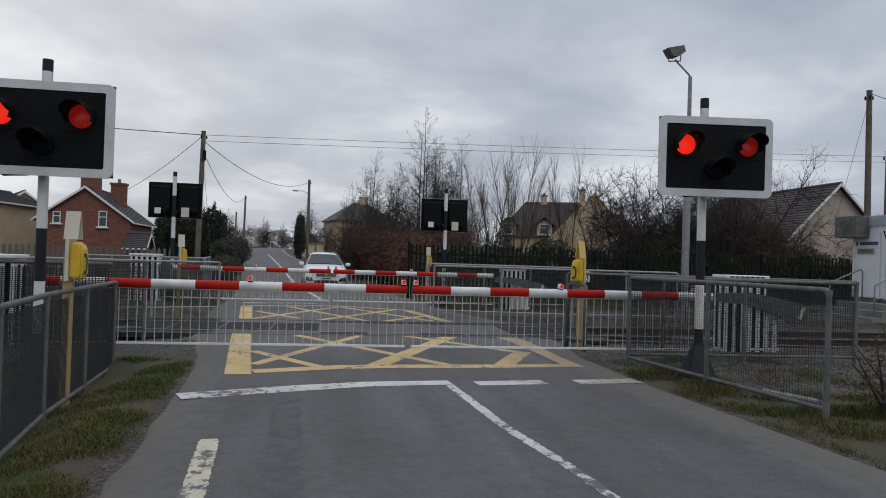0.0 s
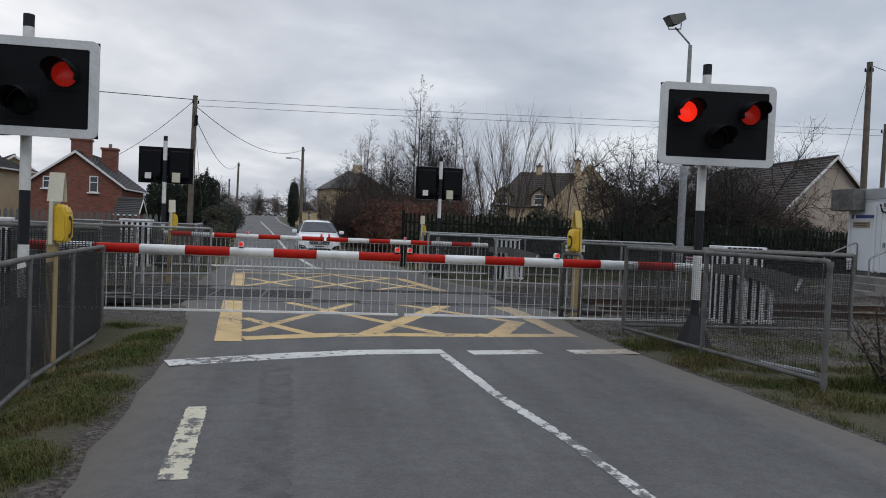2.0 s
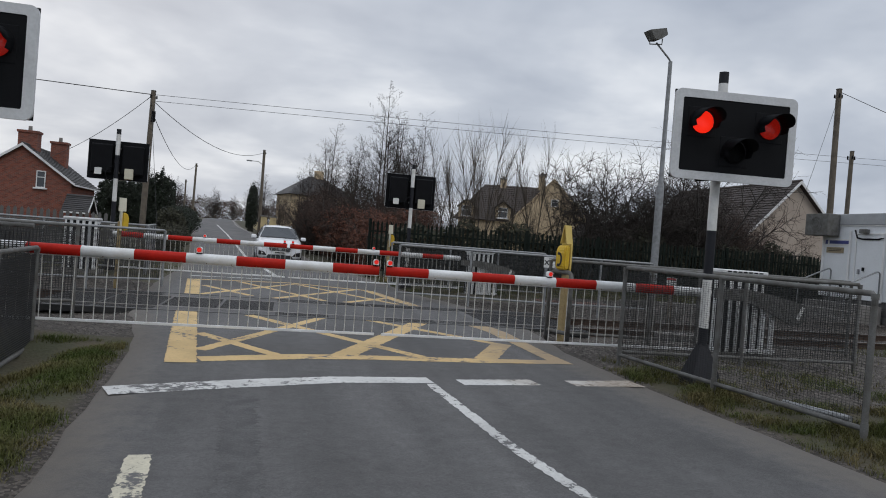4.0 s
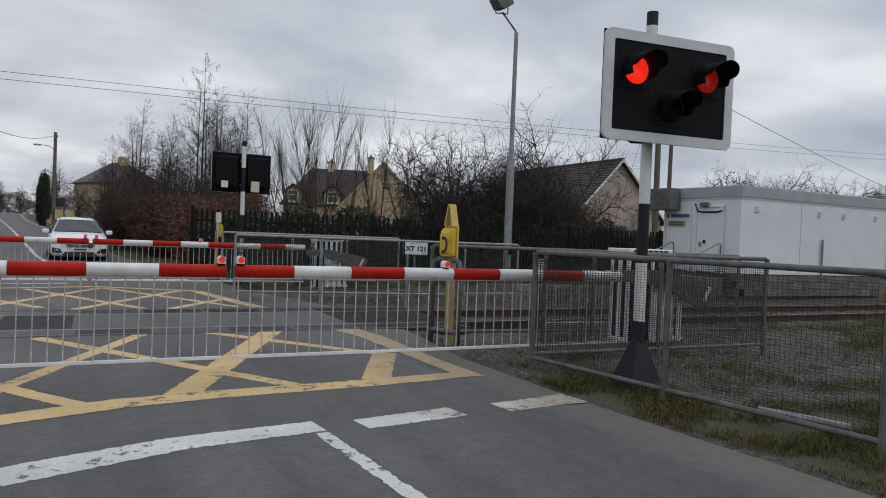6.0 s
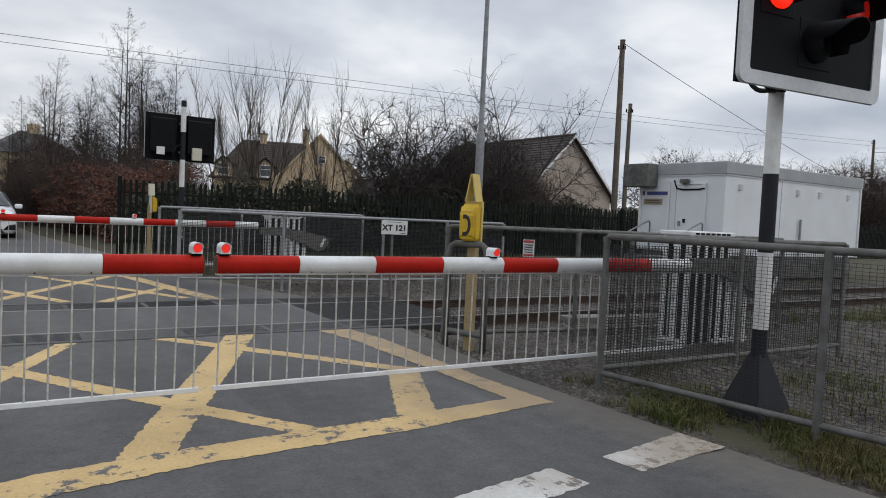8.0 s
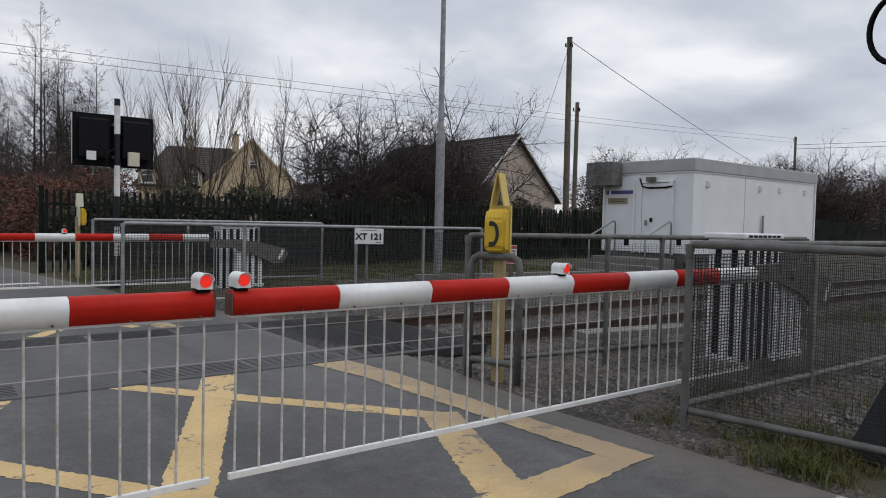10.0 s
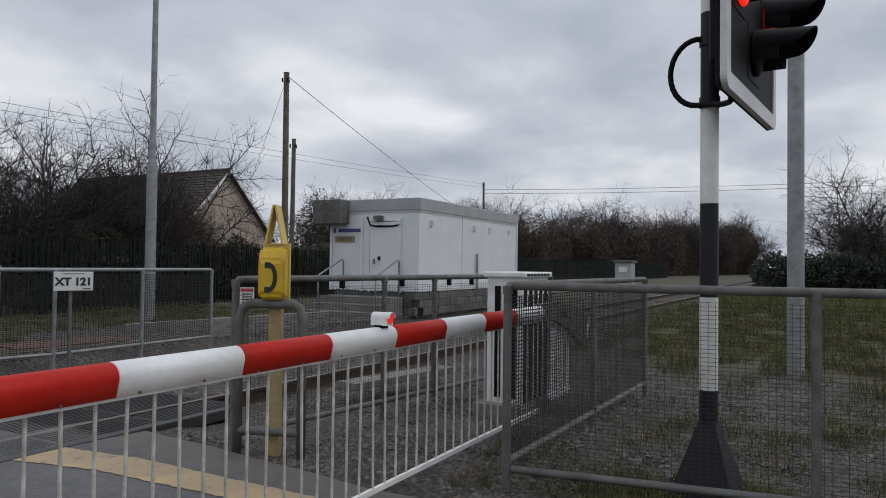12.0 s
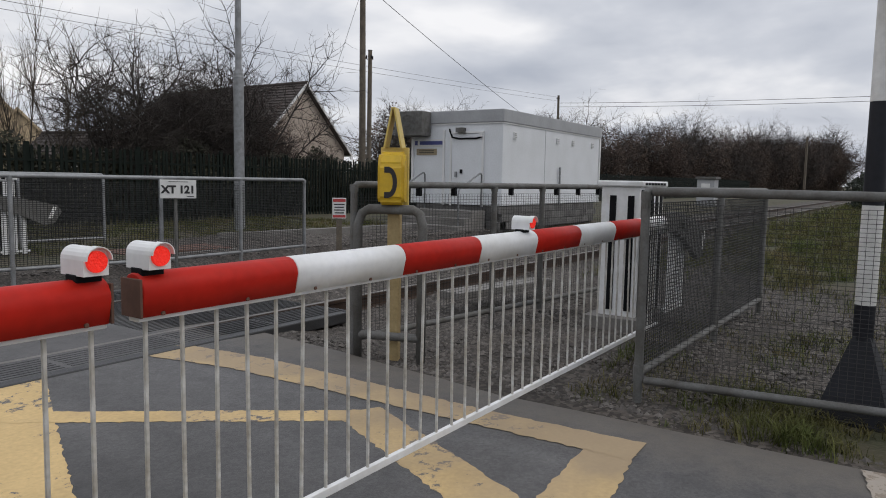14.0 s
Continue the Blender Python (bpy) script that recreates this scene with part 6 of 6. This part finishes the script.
leaf_mass("verge_shrubs", "low dark shrubs on the bank before the garden", "bushes", [(-4.6 - 0.2 * i, 31 + 2.1 * i, 0.5, 0.8, 0.9, 0.65 + 0.15 * (i % 2)) for i in range(5)], 6000, 0.06, M_bramble, 10)
leaf_mass("house_shrubs", "dark shrubs before the cream house", "bushes", [(-19 - 1.7 * i, 38 + 0.5 * i, 0.8, 1.3, 1.0, 0.9 + 0.3 * (i % 2)) for i in range(5)], 5000, 0.08, M_bramble, 12)
leaf_mass("distant_wood", "brown winter woodland beyond the railway", "wood",
          [(42 + 5.0 * i, 41 + 2.2 * ((i * 5) % 3) - 0.75 * i, 2.6 + 0.07 * i, 4.0, 3.0, 3.6 + 0.13 * i + 1.3 * ((i * 3) % 4) / 3) for i in range(27)], 120000, 0.11, M_thicket, 13)
leaf_mass("lane_end_wood", "dark winter trees where the lane bends away", "wood",
          [(-30 + 5.5 * i, 165 + 4 * ((i * 5) % 3), 1.6, 4.2, 3.0, 3.0 + 1.2 * ((i * 3) % 4) / 3) for i in range(11)], 70000, 0.11, M_thicket, 14)
leaf_mass("right_hedge", "dark evergreen hedge beside the railway", "hedge", [(40.2 + 0.4 * i, 10.4 - 1.2 * i, 1.1, 1.3, 1.2, 1.3 + 0.12 * (i % 2)) for i in range(9)], 28000, 0.085, M_evergreen, 15)
leaf_mass("right_thicket", "leafless thicket at the field edge", "bushes", [(46 + 1.2 * i, 6 - 1.6 * i, 1.4, 1.8, 1.4, 1.9) for i in range(5)], 6000, 0.10, M_thicket, 16)


# ---- grass and stones ----
def grass(regions, seed):
    rnd = random.Random(seed)
    V, F = [], []
    for x0, x1, y0, y1, n, h in regions:
        for _ in range(n):
            x, y = rnd.uniform(x0, x1), rnd.uniform(y0, y1)
            if along(y, 1) - 0.10 < x < along(y, 2) + 0.10:
                continue
            tuft = noise.noise(Vector((x * 1.6, y * 1.6, 7)))
            if stoniness(x, y) > 0.45 + 0.5 * rnd.random() or tuft < -0.12 + 0.35 * rnd.random() - 0.15:
                continue
            z = ground_z(x, y) - 0.01
            for _b in range(4):
                bx, by = x + rnd.uniform(-0.035, 0.035), y + rnd.uniform(-0.035, 0.035)
                hh = h * rnd.uniform(0.35, 1.25) * (0.55 + 1.3 * max(0, tuft + 0.25))
                a = rnd.uniform(0, 6.283)
                lean = rnd.uniform(0.35, 1.3)
                lx, ly = math.cos(a) * hh * lean, math.sin(a) * hh * lean
                wd = rnd.uniform(0.0016, 0.0032) * (1 + 0.05 * max(0, x - 8))
                wx, wy = -math.sin(a) * wd, math.cos(a) * wd
                k = len(V)
                V += [(bx - wx, by - wy, z), (bx + wx, by + wy, z), (bx + lx * 0.4 + wx * 0.8, by + ly * 0.4 + wy * 0.8, z + hh * 0.62), (bx + lx * 0.4 - wx * 0.8, by + ly * 0.4 - wy * 0.8, z + hh * 0.62), (bx + lx, by + ly, z + hh * 0.8)]
                F += [(k, k + 1, k + 2, k + 3), (k + 3, k + 2, k + 4)]
    return V, F


V, F = grass([(-2.6, -0.8, 1.5, 10.0, 34000, 0.06), (-9, -2.4, 2, 10, 7000, 0.10), (3.9, 7.5, 2.5, 10.2, 36000, 0.085), (7.5, 20, 2, 12.6, 26000, 0.16), (10, 30, 5, 12.8, 9000, 0.24), (3, 16, 19.5, 25.5, 16000, 0.12), (20, 60, 5, 13, 12000, 0.4), (-9, -2.8, 19, 36, 6000, 0.16), (4.3, 5.4, 11.3, 12.6, 500, 0.1)], 1)
g = fast("grass", V, F, M_grass)
tagged(g, "short winter grass with dead straw on the verges", "grass", kind="stuff")


def stones(regions, seed):
    rnd = random.Random(seed)
    V, F = [], []
    base = [(1, 0, 0), (0, 1, 0), (-1, 0, 0), (0, -1, 0), (0, 0, 1), (0, 0, -1)]
    tri = [(0, 1, 4), (1, 2, 4), (2, 3, 4), (3, 0, 4), (1, 0, 5), (2, 1, 5), (3, 2, 5), (0, 3, 5)]
    for x0, x1, y0, y1, n, s in regions:
        for _ in range(n):
            x, y = rnd.uniform(x0, x1), rnd.uniform(y0, y1)
            if along(y, 1) - 0.02 < x < along(y, 2) + 0.02:
                continue
            if stoniness(x, y) < 0.5:
                continue
            r = s * rnd.uniform(0.4, 1.2)
            a = rnd.uniform(0, 6.28)
            z = ground_z(x, y)
            k = len(V)
            for b in base:
                f = rnd.uniform(0.6, 1.2)
                bx, by = b[0] * math.cos(a) - b[1] * math.sin(a), b[0] * math.sin(a) + b[1] * math.cos(a)
                V.append((x + bx * r * f, y + by * r * f, z + b[2] * r * 0.7 * f))
            F += [(k + i, k + j, k + l) for i, j, l in tri]
    return V, F


V, F = stones([(4.2, 13, 8.5, 13.0, 16000, 0.026), (-9, -1.6, 9.8, 18.5, 6000, 0.03), (3.2, 17, 15.4, 21.0, 15000, 0.03), (6, 45, 12.6, 16.2, 17000, 0.04), (-1.9, -0.7, 1.5, 10, 3000, 0.011), (3.9, 4.8, 4, 10, 900, 0.012), (4.2, 9, 8.5, 13.0, 9000, 0.014), (5.0, 10.5, 7.4, 11.0, 14000, 0.02), (-2.4, -0.9, 1.5, 10.2, 3500, 0.014)], 2)
g = fast("ballast_stones", V, F, M_stone)
tagged(g, "grey ballast and loose stones beside the track", "gravel", kind="stuff")

# ---- the waiting car ----
car = thing("car", "white hatchback waiting at the far barrier with headlights on", "car", pose(-0.12, 31.0, -0.1, 0, 0, 4))
# body: cross-sections along the length; each one is sill width, belt width, roof width, sill, belt and roof heights
SECT = [(0.00, 0.62, 0.66, 0.40, 0.30, 0.60, 0.72), (0.06, 0.78, 0.80, 0.55, 0.26, 0.66, 0.84), (0.25, 0.88, 0.88, 0.68, 0.24, 0.76, 0.95), (0.75, 0.91, 0.91, 0.72, 0.24, 0.86, 1.02),
        (1.15, 0.91, 0.91, 0.74, 0.24, 0.94, 1.06), (1.75, 0.91, 0.90, 0.62, 0.24, 1.00, 1.46), (2.05, 0.91, 0.90, 0.60, 0.24, 1.01, 1.56), (2.7, 0.91, 0.90, 0.60, 0.24, 1.02, 1.60), (3.4, 0.91, 0.90, 0.59, 0.24, 1.04, 1.57),
        (3.9, 0.90, 0.88, 0.58, 0.26, 1.05, 1.46), (4.2, 0.88, 0.86, 0.62, 0.30, 1.02, 1.12), (4.34, 0.80, 0.80, 0.60, 0.36, 0.90, 0.95)]
bm = bmesh.new()
rings = []
for y, ws, wb, wr_, zs, zb, zr in SECT:
    half = [(ws * 0.92, zs), (ws, zs + 0.10), (wb + 0.015, (zs + zb) / 2 + 0.06), (wb, zb), (wr_ + (wb - wr_) * 0.45, zb + (zr - zb) * 0.55), (wr_ + 0.02, zr - 0.06), (wr_ * 0.82, zr - 0.012), (0.0, zr + 0.01)]
    rings.append([bm.verts.new((x, y, z)) for x, z in half] + [bm.verts.new((-x, y, z)) for x, z in half[-2::-1]])
for p, q in zip(rings, rings[1:]):
    for i in range(len(p) - 1):
        bm.faces.new((p[i], p[i + 1], q[i + 1], q[i])).smooth = True
    bm.faces.new((p[0], q[0], q[-1], p[-1]))
bm.faces.new(rings[0]); bm.faces.new(rings[-1][::-1])
part("body", bm, M_car, car)
bm = bmesh.new()
add_prism(bm, [(-0.78, 1.20, 1.075), (-0.40, 1.15, 1.085), (0.40, 1.15, 1.085), (0.78, 1.20, 1.075), (0.60, 1.78, 1.475), (0.35, 1.75, 1.50), (-0.35, 1.75, 1.50), (-0.60, 1.78, 1.475)], (0, -0.02, 0.02))
part("windscreen", bm, M_glass, car, "dark reflecting windscreen")
for s in (-1, 1):
    bm = bmesh.new(); add_prism(bm, [(s * 0.89, 1.45, 1.04), (s * 0.66, 1.95, 1.50), (s * 0.66, 3.3, 1.50), (s * 0.885, 3.75, 1.08)], (s * 0.015, 0, 0.004))
    part("side_window", bm, M_glass, car)
    bm = bmesh.new(); add_prism(bm, [(s * 0.44, -0.005, 0.66), (s * 0.83, 0.10, 0.70), (s * 0.87, 0.22, 0.83), (s * 0.50, 0.035, 0.76)], (0, -0.03, 0.005))
    part("headlight", bm, M_headlight, car, "lit headlight")
    bm = bmesh.new(); add_prism(bm, [(s * 0.50, -0.01, 0.36), (s * 0.84, 0.10, 0.36), (s * 0.84, 0.09, 0.54), (s * 0.62, 0.0, 0.50)], (0, -0.03, 0))
    part("bumper_intake", bm, M_car_black, car)
    box_part("mirror", (s * 1.03, 1.42, 1.08), (0.22, 0.12, 0.15), M_car, car, bevel=0.04)
    box_part("mirror_arm", (s * 0.90, 1.42, 1.03), (0.12, 0.05, 0.05), M_car_black, car)
    box_part("wheel_arch", (s * 0.89, 0.85, 0.42), (0.05, 0.80, 0.52), M_car_black, car, bevel=0.02)
    cyl_part("roof_rail", (s * 0.57, 1.95, 1.60), (s * 0.56, 3.7, 1.56), 0.018, 0.018, M_car_black, car, 8)
    for y in (0.85, 3.45):
        wh = cyl_part("wheel", (s * 0.70, y, 0.33), (s * 0.925, y, 0.33), 0.335, 0.335, M_tyre, car, 24)
        cyl_part("rim", (s * 0.92, y, 0.33), (s * 0.94, y, 0.33), 0.22, 0.20, M_rim, wh, 16)
bm = bmesh.new(); add_prism(bm, [(-0.40, -0.012, 0.56), (0.40, -0.012, 0.56), (0.45, 0.005, 0.72), (-0.45, 0.005, 0.72)], (0, -0.03, 0))
gr = part("grille", bm, M_car_black, car)
for k in range(4):
    box_part("grille_bar", (0, -0.048, 0.585 + 0.036 * k), (0.80 + 0.02 * k, 0.012, 0.008), M_rim, gr, bevel=0)
bm = bmesh.new(); add_prism(bm, [(-0.56, -0.02, 0.24), (0.56, -0.02, 0.24), (0.46, -0.01, 0.40), (-0.46, -0.01, 0.40)], (0, -0.03, 0))
part("lower_grille", bm, M_car_black, car)
box_part("number_plate", (0, -0.052, 0.49), (0.52, 0.015, 0.11), M_sign_white, car, bevel=0)
box_part("plate_bar", (0, -0.062, 0.49), (0.38, 0.006, 0.05), M_ink, car, bevel=0)
box_part("badge", (0, -0.055, 0.655), (0.12, 0.012, 0.10), M_rim, car)
cyl_part("wiper", (-0.50, 1.14, 1.10), (0.25, 1.15, 1.12), 0.012, 0.008, M_car_black, car, 6)

# ---- lane-side walls and small things ----
wall = thing("garden_wall", "low yellowish rendered garden wall with pillars", "wall")
tagged(wall, kind="structure")
pts = [(0.3, 52), (-0.9, 62), (-2.6, 75), (-4.3, 92)]
for a, b in zip(pts, pts[1:]):
    A, B = Vector(a), Vector(b)
    m_ = (A + B) / 2
    box_part("wall_run", (m_.x, m_.y, rise(m_.y) + 0.35), ((B - A).length, 0.25, 0.9), M_stone_wall, wall, rot=math.degrees(math.atan2(B.y - A.y, B.x - A.x)))
for x, y in ((-1.3, 66), (-2.2, 69.5)):
    p = box_part("pillar", (x, y, rise(y) + 0.75), (0.55, 0.55, 1.7), M_stone_wall, wall)
    box_part("pillar_cap", (x, y, rise(y) + 1.65), (0.7, 0.7, 0.14), M_concrete, p)
lw = thing("lane_wall", "low dark stone wall on the bank beside the lane", "wall")
tagged(lw, kind="structure")
rw = random.Random(8)
for i in range(60):
    y = 44 + i * 0.35
    for k in range(3):
        box_part("stone", (along(y, 1) - 0.9 + rw.uniform(-0.05, 0.05), y, rise(y) + 0.1 + 0.26 * k), (0.4, 0.34, 0.25), M_concrete, lw, rot=rw.uniform(-6, 6), bevel=0.03)
lb = thing("location_cabinet", "small grey trackside equipment cabinet on a post", "cabinet", pose(44.5, 19.0, 0))
box_part("body", (0, 0, 0.8), (1.0, 1.0, 1.6), M_hut_trim, lb, bevel=0.02)
box_part("roof", (0, 0, 1.68), (1.2, 1.2, 0.14), M_galv_dark, lb, bevel=0.02)
box_part("notice", (-0.51, 0, 1.2), (0.02, 0.5, 0.3), M_sign_white, lb, bevel=0)
tp = thing("access_cover", "rusty steel access cover set in gravel", "cover")
box_part("plate", (7.6, 18.9, -0.005), (1.9, 0.9, 0.06), M_rust, tp, rot=-6)
box_part("frame", (7.6, 18.9, -0.02), (2.05, 1.05, 0.05), M_concrete, tp, rot=-6)
pl = thing("platform_kerb", "low concrete kerb along the ballast", "kerb")
box_part("kerb", (12.5, 19.6, 0.02), (6.0, 0.2, 0.2), M_concrete, pl, rot=-8)
leaf_mass("bramble_clump", "dead brown bramble and bracken clump by the fence end", "bushes",
          [(5.75, 6.35, 0.42, 0.50, 0.55, 0.55), (6.4, 6.0, 0.5, 0.6, 0.6, 0.7), (6.0, 5.2, 0.4, 0.6, 0.6, 0.55)], 5000, 0.022, M_thicket, 21)
# fallen pipe lying in the verge
fp = thing("loose_pipe", "loose grey pipe lying in the verge grass", "pipe")
cyl_part("pipe", (4.92, 7.35, 0.09), (5.10, 6.72, 0.10), 0.03, 0.03, M_galv, fp)
# timber boards leaning inside the track fence
bd = thing("cable_trough_lid", "pale concrete cable trough lids lying beside the fence", "trough lid")
box_part("lid", (7.3, 12.35, 0.06), (1.7, 0.28, 0.08), M_concrete, bd, rot=-10, bevel=0.01)
